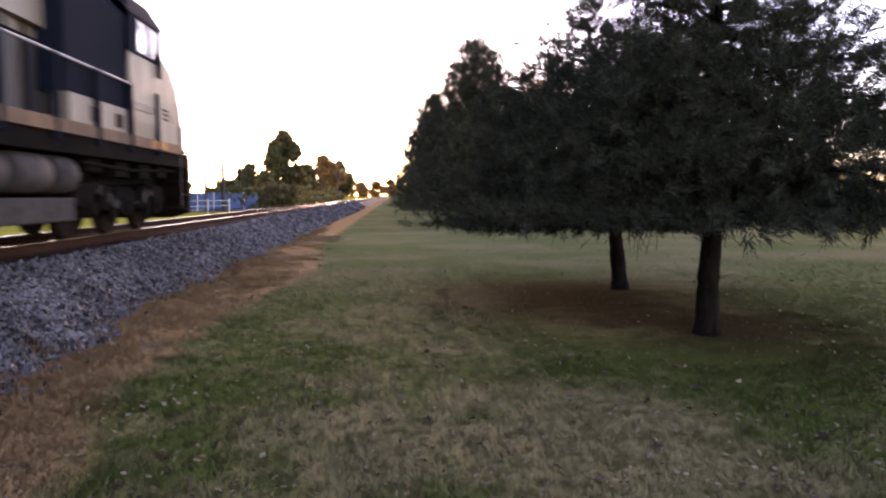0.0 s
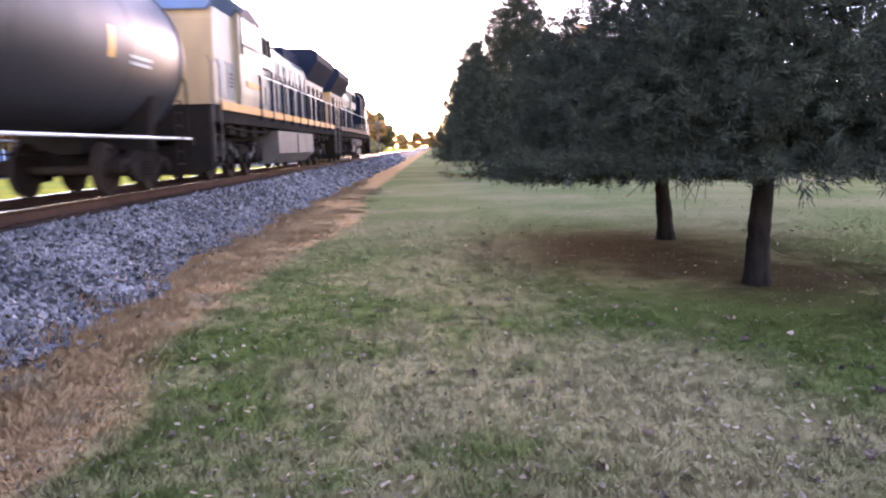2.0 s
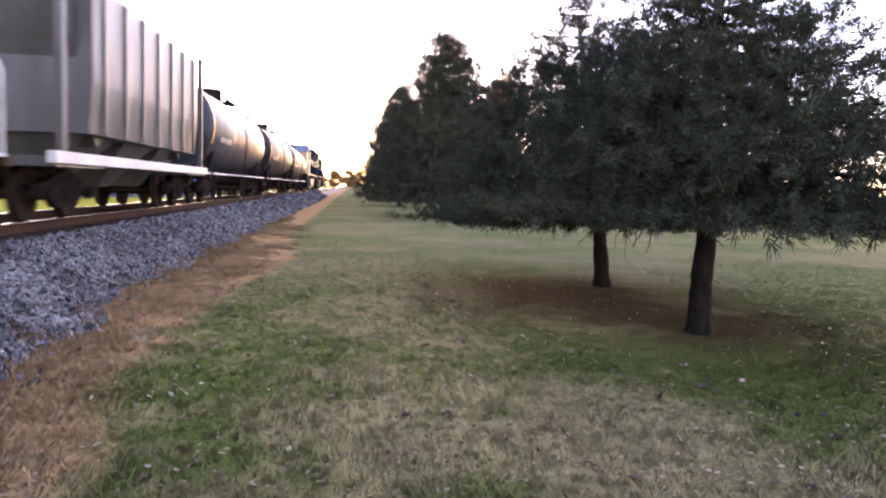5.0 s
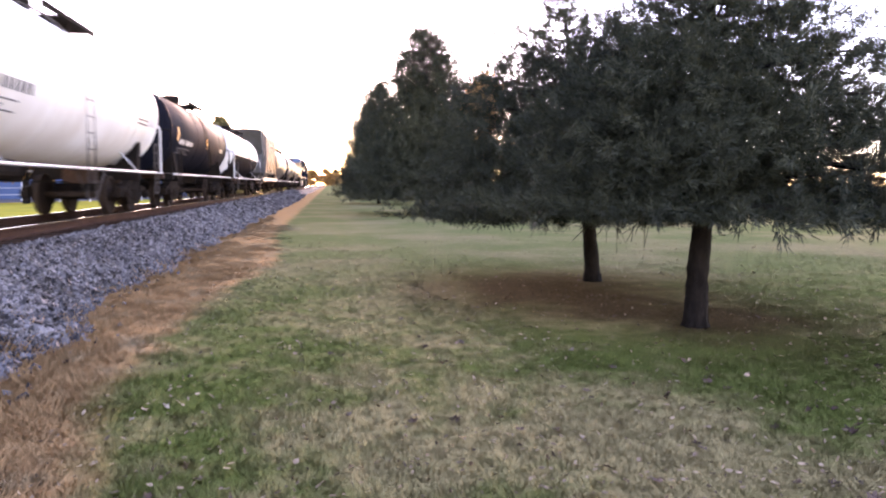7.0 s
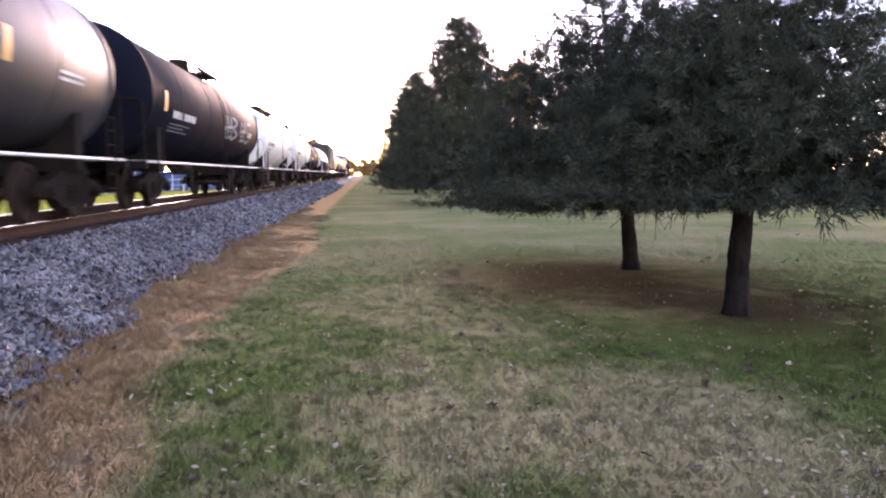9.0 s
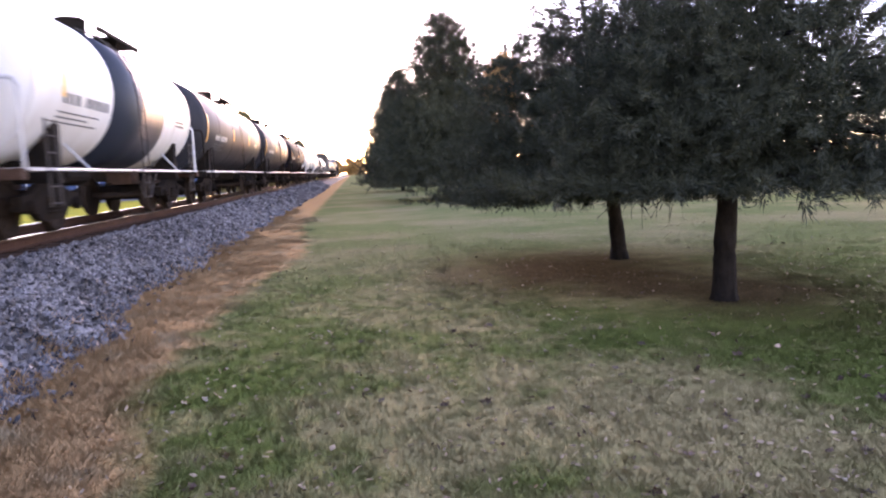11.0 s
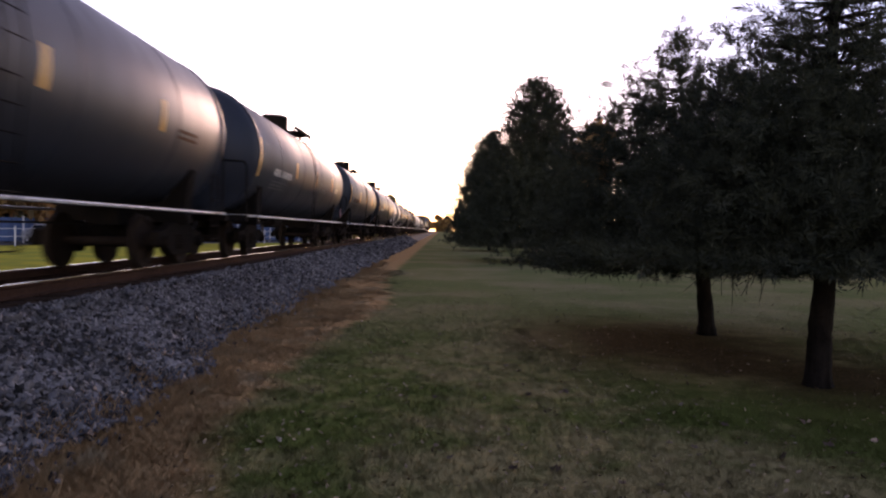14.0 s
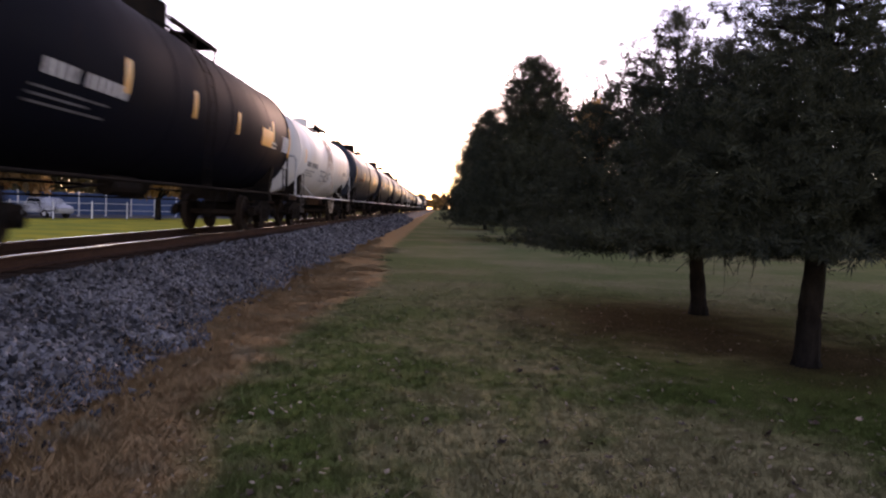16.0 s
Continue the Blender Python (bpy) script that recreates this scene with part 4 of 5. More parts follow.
def loco_truck(loco, y):
    truck = empty("truck")
    truck.parent = loco
    truck.location = (0, y, 0)
    for s in (-1, 1):
        b = bmesh.new()
        prism(b, [(-2.45, 0.62), (-2.35, 0.95), (-1.2, 1.02), (-0.95, 0.86), (0.95, 0.86), (1.2, 1.02), (2.35, 0.95), (2.45, 0.62), (1.9, 0.55), (1.5, 0.78), (0.6, 0.70), (0.3, 0.42), (-0.3, 0.42), (-0.6, 0.70), (-1.5, 0.78), (-1.9, 0.55)], s * 0.98, s * 1.14, "x")
        part("side_frame", b, M_IRON, truck)
        for k in (-1.85, 0.0, 1.85):
            b = bmesh.new()
            box(b, s * 1.02 - 0.1, s * 1.02 + 0.16, k - 0.2, k + 0.2, 0.36, 0.72, 0.04)
            rod(b, (s * 1.1, k, 0.53), (s * 1.24, k, 0.53), 0.13, 12)
            part("axle_box", b, M_IRON, truck)
        for k in (-0.95, 0.95):
            b = bmesh.new()
            rod(b, (s * 1.16, k, 0.55), (s * 1.2, k + 0.35, 0.95), 0.05, 8)
            rod(b, (s * 1.15, k - 0.3, 0.5), (s * 1.15, k - 0.3, 0.9), 0.11, 10)
            box(b, s * 1.12 - 0.06, s * 1.12 + 0.06, k + 0.2, k + 0.34, 0.25, 0.7, 0.02)
            part("brake_rigging", b, M_IRON, truck)
        b = bmesh.new()
        prism(b, [(-1.5, 0.80), (-0.6, 0.50), (-0.5, 0.62), (-1.35, 0.95)], s * 1.145, s * 1.19, "x")
        part("damper_arm", b, M_DUSTY, truck, "dusty grey slanted arm")
        b = bmesh.new()
        prism(b, [(1.5, 0.80), (0.6, 0.50), (0.5, 0.62), (1.35, 0.95)], s * 1.145, s * 1.19, "x")
        part("damper_arm", b, M_DUSTY, truck, "dusty grey slanted arm")
    b = bmesh.new()
    box(b, -0.9, 0.9, -2.2, 2.2, 0.55, 0.95, 0.05)
    part("bolster", b, M_IRON, truck)
    for k in (-1.85, 0.0, 1.85):
        wheelset(truck, k, 0.533)
    return truck


def locomotive(label, second):
    """A six-axle road locomotive, cab towards +y, with flared radiator wings at the far end of its hood."""
    loco = tagged(empty("locomotive"), label, "locomotive", group="locomotives of the freight train")
    h = 11.1
    # the leading one is shorter ahead of its engine hood
    c, e = (0.0, 0.0) if second else (-1.7, -2.3)
    side = M_LOCOGREY
    stripe = M_LOCOYELLOW
    b = bmesh.new()
    box(b, -1.5, 1.5, -h + 0.5, h - 0.5 + e, 1.40, 1.72, 0.02)
    part("frame", b, M_IRON, loco)
    for s in (-1, 1):
        b = bmesh.new()
        box(b, s * 1.53 - 0.03, s * 1.53 + 0.03, -h + 1.2, h - 1.2 + e, 1.70, 1.90)
        part("sill_stripe", b, stripe if second else M_RUSTTAN, loco, "yellow stripe along the walkway edge" if second else "dusty walkway edge")
        if not second:
            b = bmesh.new()
            box(b, s * 1.565 - 0.006, s * 1.565 + 0.006, h - 5.6, h - 4.6, 1.72, 1.88)
            part("yellow_panel", b, M_LOCOYELLOW, loco)
    b = bmesh.new()
    box(b, -1.52, 1.52, -h + 0.7, h - 0.7 + e, 1.72, 1.80)
    part("walkway", b, M_IRON, loco)
    # long hood: engine part, then the radiator part
    b = bmesh.new()
    prism(b, [(-1.02, 1.8), (-1.02, 3.95), (-0.80, 4.25), (0.80, 4.25), (1.02, 3.95), (1.02, 1.8)], -5.2, 5.4 if second else 1.8, "y")
    # Leading hood, upper doors and housing: cream paints in the sun's glare.
    part("engine_hood", b, side if second else M_LOCOCREAM, loco)
    b = bmesh.new()
    prism(b, [(-1.05, 1.8), (-1.05, 3.7), (1.05, 3.7), (1.05, 1.8)], -h + 1.4, -5.2, "y")
    part("radiator_hood", b, M_LOCOLOW if second else M_BROWNTANK, loco, "hood end below the radiators")
    b = bmesh.new()
    prism(b, [(-1.05, 3.72), (-1.56, 4.50), (-1.56, 4.84), (-1.3, 4.98), (1.3, 4.98), (1.56, 4.84), (1.56, 4.50), (1.05, 3.72)], -h + 1.1, -4.9, "y")
    part("radiator_housing", b, M_LOCOBLUE, loco, "dark blue flared radiator housing")
    b = bmesh.new()
    prism(b, [(-0.9, 4.2), (-0.9, 4.55), (0.9, 4.55), (0.9, 4.2)], -4.6, -1.0, "y")
    part("exhaust_deck", b, M_LOCOBLUE, loco)
    b = bmesh.new()
    if not second:
        prism(b, [(-1.46, 2.35), (-1.48, 4.1), (-1.2, 4.42), (1.2, 4.42), (1.48, 4.1), (1.46, 2.35)], 1.75, 4.45, "y")
        part("equipment_cabinet", b, M_LOCOBLUE, loco, "dark blue cabinet behind the cab")
        for s in (-1, 1):
            b = bmesh.new()
            box(b, min(s * 1.2, s * 1.5), max(s * 1.2, s * 1.5), 1.78, 8.0, 1.80, 2.36, 0.02)
            panel = part("side_panel", b, M_LOCOCREAM, loco, "dirty cream panel below the cab")
            for y0 in (2.6, 3.7):
                part("vent", box(bmesh.new(), s * 1.505 - 0.01, s * 1.505 + 0.012, y0, y0 + 0.32, 1.98, 2.22), M_RUST, panel)
        b = bmesh.new()
    prism(b, [(-1.18, 3.3), (-1.18, 4.35), (-0.8, 4.5), (0.8, 4.5), (1.18, 4.35), (1.18, 3.3)], *((2.4, 5.4) if second else (-1.0, 1.8)), "y")
    part("equipment_housing", b, side if second else M_LOCOCREAM, loco)
    for s in (-1, 1):
        for k in range(12):
            y0 = -4.9 + k * 0.62
            b = bmesh.new()
            box(b, s * 1.03 - 0.02, s * 1.03 + 0.02, y0, y0 + 0.53, 1.9, 3.05, 0.012)
            part("hood_door", b, side if second else M_LOCOLOW, loco)
            b = bmesh.new()
            box(b, s * 1.03 - 0.018, s * 1.03 + 0.018, y0, y0 + 0.53, 3.1, 3.8, 0.012)
            part("upper_door", b, side if second else M_LOCOCREAM, loco)
        for k in range(10):
            y0 = -4.95 + k * 0.78
            b = bmesh.new()
            box(b, s * 1.07 - 0.02, s * 1.07 + 0.02, y0 + 0.03, y0 + 0.10, 1.9, 3.3)
            part("door_gap", b, M_IRON, loco)
        for k in range(4):
            b = bmesh.new()
            box(b, s * 1.06 - 0.03, s * 1.06 + 0.03, -h + 1.8 + 1.2 * k, -h + 2.55 + 1.2 * k, 1.95, 3.45, 0.01)
            grille = part("radiator_grille", b, M_IRON, loco)
            for z in range(9):
                part("slat", box(bmesh.new(), s * 1.095 - 0.012, s * 1.095 + 0.012, -h + 1.84 + 1.2 * k, -h + 2.51 + 1.2 * k, 2.02 + 0.155 * z, 2.07 + 0.155 * z), M_IRON, grille)
            b = bmesh.new()
            box(b, s * 1.06 - 0.02, s * 1.06 + 0.05, -h + 2.6 + 1.2 * k, -h + 2.95 + 1.2 * k, 1.9, 3.6, 0.01)
            part("hood_pillar", b, M_LOCOGREY if second else M_LOCOSAND, loco, "dirty cream pillar between grilles")
        for y0 in (2.6, 3.35, 4.1) if second else (-0.8, 0.0, 0.8):
            b = bmesh.new()
            box(b, s * 1.20 - 0.015, s * 1.20 + 0.015, y0, y0 + 0.5, 3.7, 4.2, 0.01)
            part("air_intake", b, M_IRON, loco)
        for k in range(7):
            b = bmesh.new()
            box(b, s * 1.06 - 0.02, s * 1.06 + 0.035, -4.5 + k * 1.05, -4.38 + k * 1.05, 1.85, 3.7, 0.01)
            part("hood_rib", b, side, loco)
        b = bmesh.new()
        rod(b, (s * 1.12, -4.9, 3.08), (s * 1.12, 5.3 if second else 1.7, 3.08), 0.025, 6)
        part("conduit", b, M_IRON, loco)
        # handrail with its stanchions
        rail = bmesh.new()
        rod(rail, (s * 1.54, -h + 1.3, 2.85), (s * 1.54, 6.2 if second else 4.45, 2.85), 0.022, 8)
        part("handrail", rail, M_RAILING, loco)
        for k in range(11):
            y = -h + 1.4 + k * 1.56
            st = bmesh.new()
            box(st, min(s * 1.50, s * 1.585), max(s * 1.50, s * 1.585), y - 0.05, y + 0.05, 1.58, 2.86, 0.008)
            part("stanchion", st, M_LOCOBLUE, loco, "flat dark blue stanchion")
        if second:
            for k in range(5):
                b = bmesh.new()
                box(b, s * 1.05 - 0.012, s * 1.05 + 0.022, 2.6 + k * 0.55, 3.0 + k * 0.55, 2.2 + 0.0, 2.75)
                part("hood_panel", b, side, loco)
    # cab and nose
    cab_paint = M_LOCOYELLOW if second else M_LOCOCREAM
    b = bmesh.new()
    if second:
        prism(b, [(-1.5, 1.8), (-1.54, 2.2), (-1.54, 4.2), (-1.2, 4.56), (1.2, 4.56), (1.54, 4.2), (1.54, 2.2), (1.5, 1.8)], 5.4, 8.0, "y")
        # On this cab and its end housing, sand holds tan paint plus low-sun glow.
        part("cab", b, M_LOCOSAND, loco, "crew cab")
    else:
        prism(b, [(-1.5, 1.8), (-1.54, 2.2), (-1.54, 3.47), (1.54, 3.47), (1.54, 2.2), (1.5, 1.8)], 4.4, 6.3, "y")
        part("cab", b, M_LOCOCREAM, loco, "crew cab below its windows")
        b = bmesh.new()
        for s in (-1, 1):
            for y0, y1 in ((4.4, 4.78), (6.12, 6.3)):
                box(b, min(s * 1.46, s * 1.55), max(s * 1.46, s * 1.55), y0, y1, 3.45, 4.24)
            box(b, min(s * 1.46, s * 1.55), max(s * 1.46, s * 1.55), 4.4, 6.3, 4.14, 4.24)
            box(b, min(s * 1.22, s * 1.5), max(s * 1.22, s * 1.5), 6.2, 6.3, 3.45, 4.24)
        box(b, -1.5, 1.5, 4.4, 4.46, 3.4, 4.5)
        box(b, -0.06, 0.06, 6.2, 6.3, 3.45, 4.24)
        prism(b, [(-1.55, 4.2), (-1.2, 4.56), (1.2, 4.56), (1.55, 4.2)], 4.4, 6.3, "y")
        part("cab_window_band", b, M_LOCOBLUE, loco, "dark blue cab posts and ceiling")
    b = bmesh.new()
    prism(b, [(-1.58, 4.18), (-1.25, 4.60), (1.25, 4.60), (1.58, 4.18), (1.25, 4.70), (-1.25, 4.70)], 5.3 if second else 4.3, 8.15 + c, "y")
    part("cab_roof", b, M_LOCOBLUE, loco)
    if second:
        b = bmesh.new()
        prism(b, [(8.0, 1.8), (8.0, 4.05), (9.72, 4.05), (9.85, 3.8), (9.95, 1.8)], -1.42, 1.42, "x")
        part("end_housing", b, M_LOCOSAND, loco, "smooth tall housing at the cab end")
        b = bmesh.new()
        prism(b, [(9.76, 4.02), (9.89, 3.78), (9.99, 1.82), (9.955, 1.82), (9.85, 3.8), (9.72, 4.02)], -1.40, 1.40, "x")
        part("end_wall", b, M_LOCOTAN, loco, "tan-yellow end wall")
        b = bmesh.new()
        prism(b, [(-1.30, 3.98), (-1.62, 4.34), (-1.50, 4.74), (1.50, 4.74), (1.62, 4.34), (1.30, 3.98)], 7.6, 9.9, "y")
        part("flared_roof", b, M_ROOFBLUE, loco, "flared blue roof")
    else:
        b = bmesh.new()
        box(b, -1.04, 1.04, -h + 1.36, -h + 1.41, 1.82, 3.7)
        part("end_wall", b, M_LOCOTAN, loco, "tan hood end wall")
    b = bmesh.new()
    prism(b, [(y + c, z) for y, z in ((8.0, 1.8), (8.0, 3.80), (8.2, 3.76), (8.5, 3.70), (9.1, 3.48), (9.5, 3.15), (9.8, 2.4), (9.9, 1.8))], -1.42, 1.42, "x")
    if second:
        b.free()
    else:
        part("nose", b, cab_paint, loco, "wide cream nose")
    for s in (-1, 1):
        for y0, y1 in ((5.6, 5.98), (6.14, 6.52), (6.68, 7.06), (7.22, 7.66)) if second else ((4.80, 5.42), (5.48, 6.10)):
            b = bmesh.new()
            box(b, s * 1.545 - 0.012, s * 1.545 + 0.012, y0, y1, 3.52, 4.14, 0.008)
            part("cab_window", b, M_GLASS if second else M_PANE, loco, "dark side window" if second else "clear side window")
            b = bmesh.new()
            for a0, a1, z0, z1 in ((y0 - 0.05, y0, 3.47, 4.19), (y1, y1 + 0.05, 3.47, 4.19), (y0, y1, 3.47, 3.52), (y0, y1, 4.14, 4.19)):
                box(b, s * 1.55 - 0.018, s * 1.55 + 0.018, a0, a1, z0, z1)
            part("window_frame", b, side if second else M_LOCOBLUE, loco)
        b = bmesh.new()
        box(b, s * 1.547 - 0.01, s * 1.547 + 0.012, 6.0 + c, 7.4 + c, 2.40, 2.55)
        part("painted_mark", b, M_LOCOYELLOW if second else M_LOCOGREY, loco)
        b = bmesh.new()
        box(b, s * 1.56 - 0.02, s * 1.56 + 0.05, 7.7 + c, 7.78 + c, 3.2, 3.7, 0.01)
        part("mirror", b, M_IRON, loco)
        for q, (y0, y1) in enumerate(((8.25, 8.85), (9.0, 9.6))):
            b = bmesh.new()
            wide = 1.425
            y0, y1 = y0 + c, y1 + c
            box(b, s * wide - 0.008, s * wide + 0.014, y0, y1, 2.0, 2.9 if second else 2.6, 0.01)
            part("nose_door", b, side if second else M_LOCOCREAM, loco)
        for k in range(4):
            b = bmesh.new()
            box(b, s * (wide + 0.005) - 0.01, s * (wide + 0.005) + 0.02, 8.35 + c, 8.7 + c, 2.3 + 0.1 * k, 2.34 + 0.1 * k)
            part("louvre", b, M_IRON, loco)
        if not second:
            b = bmesh.new()
            box(b, min(s * 0.06, s * 1.22), max(s * 0.06, s * 1.22), 6.24, 6.252, 3.80, 4.20)
            part("windscreen", b, M_PANE, loco, "clear windscreen pane")
    for s in (-1, 1):
        b = bmesh.new()
        rod(b, (s * 0.18, 9.7 + c if not second else 9.94, 2.6), (s * 0.18, 9.8 + c if not second else 10.0, 2.6), 0.1, 16)
        part("headlight", b, M_LAMP, loco)
    # ends: pilot, steps, corner handrails
    for s in (-1, 1):
        g = h + e if s > 0 else h
        b = bmesh.new()
        prism(b, [(-1.5, 0.35), (-1.5, 1.72), (1.5, 1.72), (1.5, 0.35), (1.1, 0.22), (-1.1, 0.22)], min(s * (g - 0.35), s * (g - 0.55)), max(s * (g - 0.35), s * (g - 0.55)), "y")
        part("pilot", b, M_IRON, loco)
        coupler(loco, s * (g - 0.35), s)
        for q in (-1, 1):
            for k in range(4):
                b = bmesh.new()
                y = s * (g - 0.62)
                box(b, min(q * 1.12, q * 1.55), max(q * 1.12, q * 1.55), min(y, y - s * 0.55), max(y, y - s * 0.55), 0.42 + 0.33 * k, 0.46 + 0.33 * k)
                part("step", b, M_IRON, loco)
            for o in (0.55, 1.2):
                b = bmesh.new()
                bars(b, [(q * 1.53, s * (g - o), 0.5), (q * 1.53, s * (g - o), 2.7), (q * 1.45, s * (g - o), 2.85)], 0.016)
                part("grab_rail", b, M_FUELTAN, loco)
    for s in (-1, 1):
        b = bmesh.new()
        y = s * 6.6 if second or s < 0 else 5.1
        box(b, -0.88, 0.88, y - 2.7, y + 2.7, 0.96, 1.40, 0.03)
        for q in (-1, 1):
            for k in (-2.0, -0.7, 0.6, 1.7):
                box(b, min(q * 0.9, q * 1.34), max(q * 0.9, q * 1.34), y + k - 0.32, y + k + 0.32, 1.06 + 0.05 * abs(k), 1.42, 0.03)
            bars(b, [(q * 1.36, y - 2.6, 1.30), (q * 1.36, y - 0.4, 1.24), (q * 1.36, y + 2.5, 1.32)], 0.035)
        part("underframe", b, M_IRON, loco, "black pipes and boxes above the wheels")
    # tank between the trucks
    b = bmesh.new()
    if second:
        prism(b, [(-1.48, 0.62), (-1.48, 1.35), (1.48, 1.35), (1.48, 0.62), (1.15, 0.30), (-1.15, 0.30)], -3.5, 3.4, "y")
        part("fuel_tank", b, M_FUELTAN, loco, "long dusty grey fuel tank")
        b = bmesh.new()
        box(b, -1.5, 1.5, 0.0, 0.06, 0.6, 1.3)
        part("tank_band", b, M_IRON, loco)
    else:
        prism(b, [(-1.25, 0.55), (-1.42, 0.75), (-1.25, 1.35), (1.25, 1.35), (1.42, 0.75), (1.25, 0.55), (1.0, 0.30), (-1.0, 0.30)], -3.5, -0.9, "y")
        part("fuel_tank", b, M_IRON, loco)
        for s in (-1, 1):
            for y0, y1 in ((0.2, 1.3), (1.4, 2.2), (-2.6, 0.0)):
                b = bmesh.new()
                lathe(b, [(y0, 0), (y0 + 0.05, 0.26), (y0 + 0.12, 0.3), (y1 - 0.12, 0.3), (y1 - 0.05, 0.26), (y1, 0)], 20, (s * 1.2, 1.08))
                part("air_reservoir", b, M_DUSTY, loco, "dusty grey air cylinder")
            b = bmesh.new()
            box(b, s * 1.2 - 0.22, s * 1.2 + 0.22, -3.3, -1.6, 0.5, 1.3, 0.04)
            part("equipment_box", b, M_DUSTY, loco)
            b = bmesh.new()
            box(b, s * 1.15 - 0.25, s * 1.15 + 0.25, -0.8, 2.1, 0.35, 0.72, 0.03)
            part("lower_tank", b, M_DUSTY, loco)
    for s in (-1, 1):
        loco_truck(loco, s * 6.6 if second or s < 0 else 5.1)
    return loco


# ---- lawn details ----
def build_grass():
    """Short blades over the lawn and taller dead tufts on the strip beside the stones."""
    rng = np.random.default_rng(8)
    n = 330000
    y = 2.4 + 38 * rng.random(n) ** 2.3
    x = -3.4 + (3.4 + 2.0 + np.minimum(y, 16) * 0.75) * rng.random(n)
    # thinner round the camera's feet and behind it
    x = np.concatenate([x, -3.2 + 9.2 * rng.random(70000)])
    y = np.concatenate([y, 2.6 - 8.6 * rng.random(70000) ** 1.2])
    n = len(x)
    tuft = rng.random(n) < 0.5
    pick = rng.integers(0, n // 14, n)
    x = np.where(tuft, x[pick] + 0.022 * rng.standard_normal(n), x)
    y = np.where(tuft, y[pick] + 0.022 * rng.standard_normal(n), y)
    t = np.array([toe(v) for v in y])
    keep = (x > t - 0.12 + 0.25 * rng.random(n)) & (rng.random(n) < np.clip((26 - y) / 14, 0, 1))
    x, y, tuft, t = x[keep], y[keep], tuft[keep], t[keep]
    n = len(x)
    bare = np.minimum(np.hypot(x - 3.7, (y - 8.6) * 0.75) / 1.6, np.hypot(x - 3.4, (y - 11.6) * 0.75) / 2.1)
    keep = (bare > 1) | (rng.random(n) < 0.15)
    x, y, tuft, t = x[keep], y[keep], tuft[keep], t[keep]
    n = len(x)
    dry = np.clip((-1.7 - x) / 0.8, 0, 1) * np.clip((x - t + 0.3) / 0.5, 0.2, 1)
    clump = 0.5 + 0.5 * np.sin(x * 3.1 + 1.7 * np.sin(y * 1.3)) * np.sin(y * 2.3 + 1.1 * np.sin(x * 1.9))
    ht = (0.020 + 0.026 * rng.random(n)) * (1 + 0.9 * tuft * clump) * (1 + 1.0 * dry * clump)
    ht *= np.clip(1.35 - y / 18, 0.3, 1)
    z = 0.03 * np.sin(0.7 * x + 1.0) * np.sin(0.5 * y) - 0.022
    a = rng.random(n) * 2 * np.pi
    w = (0.0028 + 0.0022 * rng.random(n)) * (1 + np.maximum(0, y - 8) * 0.09)
    lean = ht * (0.3 + 0.9 * rng.random(n))
    b = rng.random(n) * 2 * np.pi
    base = np.stack([x, y, z], 1)
    side = np.stack([np.cos(a) * w, np.sin(a) * w, 0 * w], 1)
    tip = base + np.stack([np.cos(b) * lean, np.sin(b) * lean, ht], 1)
    v = np.stack([base - side, base + side, tip], 1).reshape(-1, 3)
    tagged(arrays("grass", v, np.arange(len(v)).reshape(-1, 3), M_LAWNBLADE), "short blades of green, straw and russet grass", "grass", kind="stuff")


def build_tufts():
    """Taller dead tufts that creep over the toe of the stones."""
    rng = np.random.default_rng(17)
    quads = []
    for k in range(260):
        y0 = 2.6 + 34 * rng.random() ** 1.7
        x0 = toe(y0) + 0.22 * rng.standard_normal() + 0.12
        size = 0.5 + rng.random()
        n = int(70 * size)
        p = np.stack([x0 + 0.09 * size * rng.standard_normal(n), y0 + 0.11 * size * rng.standard_normal(n), np.zeros(n)], 1)
        p[:, 2] = 0.02 + 0.35 * np.maximum(0, toe(y0) - p[:, 0]) - 0.03
        a, b = rng.random(n) * 6.283, rng.random(n) * 6.283
        ht = (0.035 + 0.045 * rng.random(n)) * size
        w = 0.003 + 0.0004 * y0
        side = np.stack([np.cos(a) * w, np.sin(a) * w, 0 * a], 1)
        lean = ht * (0.3 + rng.random(n))
        quads.append(np.stack([p - side, p + side, p + np.stack([np.cos(b) * lean, np.sin(b) * lean, ht], 1)], 1))
    for k in range(430):
        # low combed tussocks over the dead strip
        y0 = 3.0 + 26 * rng.random() ** 1.6
        t = toe(y0)
        x0 = t + (-1.75 - t) * rng.random() + 0.15 * rng.standard_normal()
        size = 0.6 + 0.9 * rng.random()
        n = int(75 * size)
        p = np.stack([x0 + 0.13 * size * rng.standard_normal(n), y0 + 0.10 * size * rng.standard_normal(n), np.full(n, -0.02)], 1)
        a, b = rng.random(n) * 6.283, rng.random() * 6.283 + 0.8 * rng.standard_normal(n)
        ht = (0.020 + 0.032 * rng.random(n)) * size
        w = 0.0028 + 0.0005 * y0
        side = np.stack([np.cos(a) * w, np.sin(a) * w, 0 * a], 1)
        lean = ht * (0.7 + 1.2 * rng.random(n))
        quads.append(np.stack([p - side, p + side, p + np.stack([np.cos(b) * lean, np.sin(b) * lean, ht], 1)], 1))
    v = np.concatenate(quads).reshape(-1, 3)
    tagged(arrays("grass_tufts", v, np.arange(len(v)).reshape(-1, 3), M_LAWNBLADE), "dead russet grass tufts at the edge of the stones", "grass", kind="stuff")


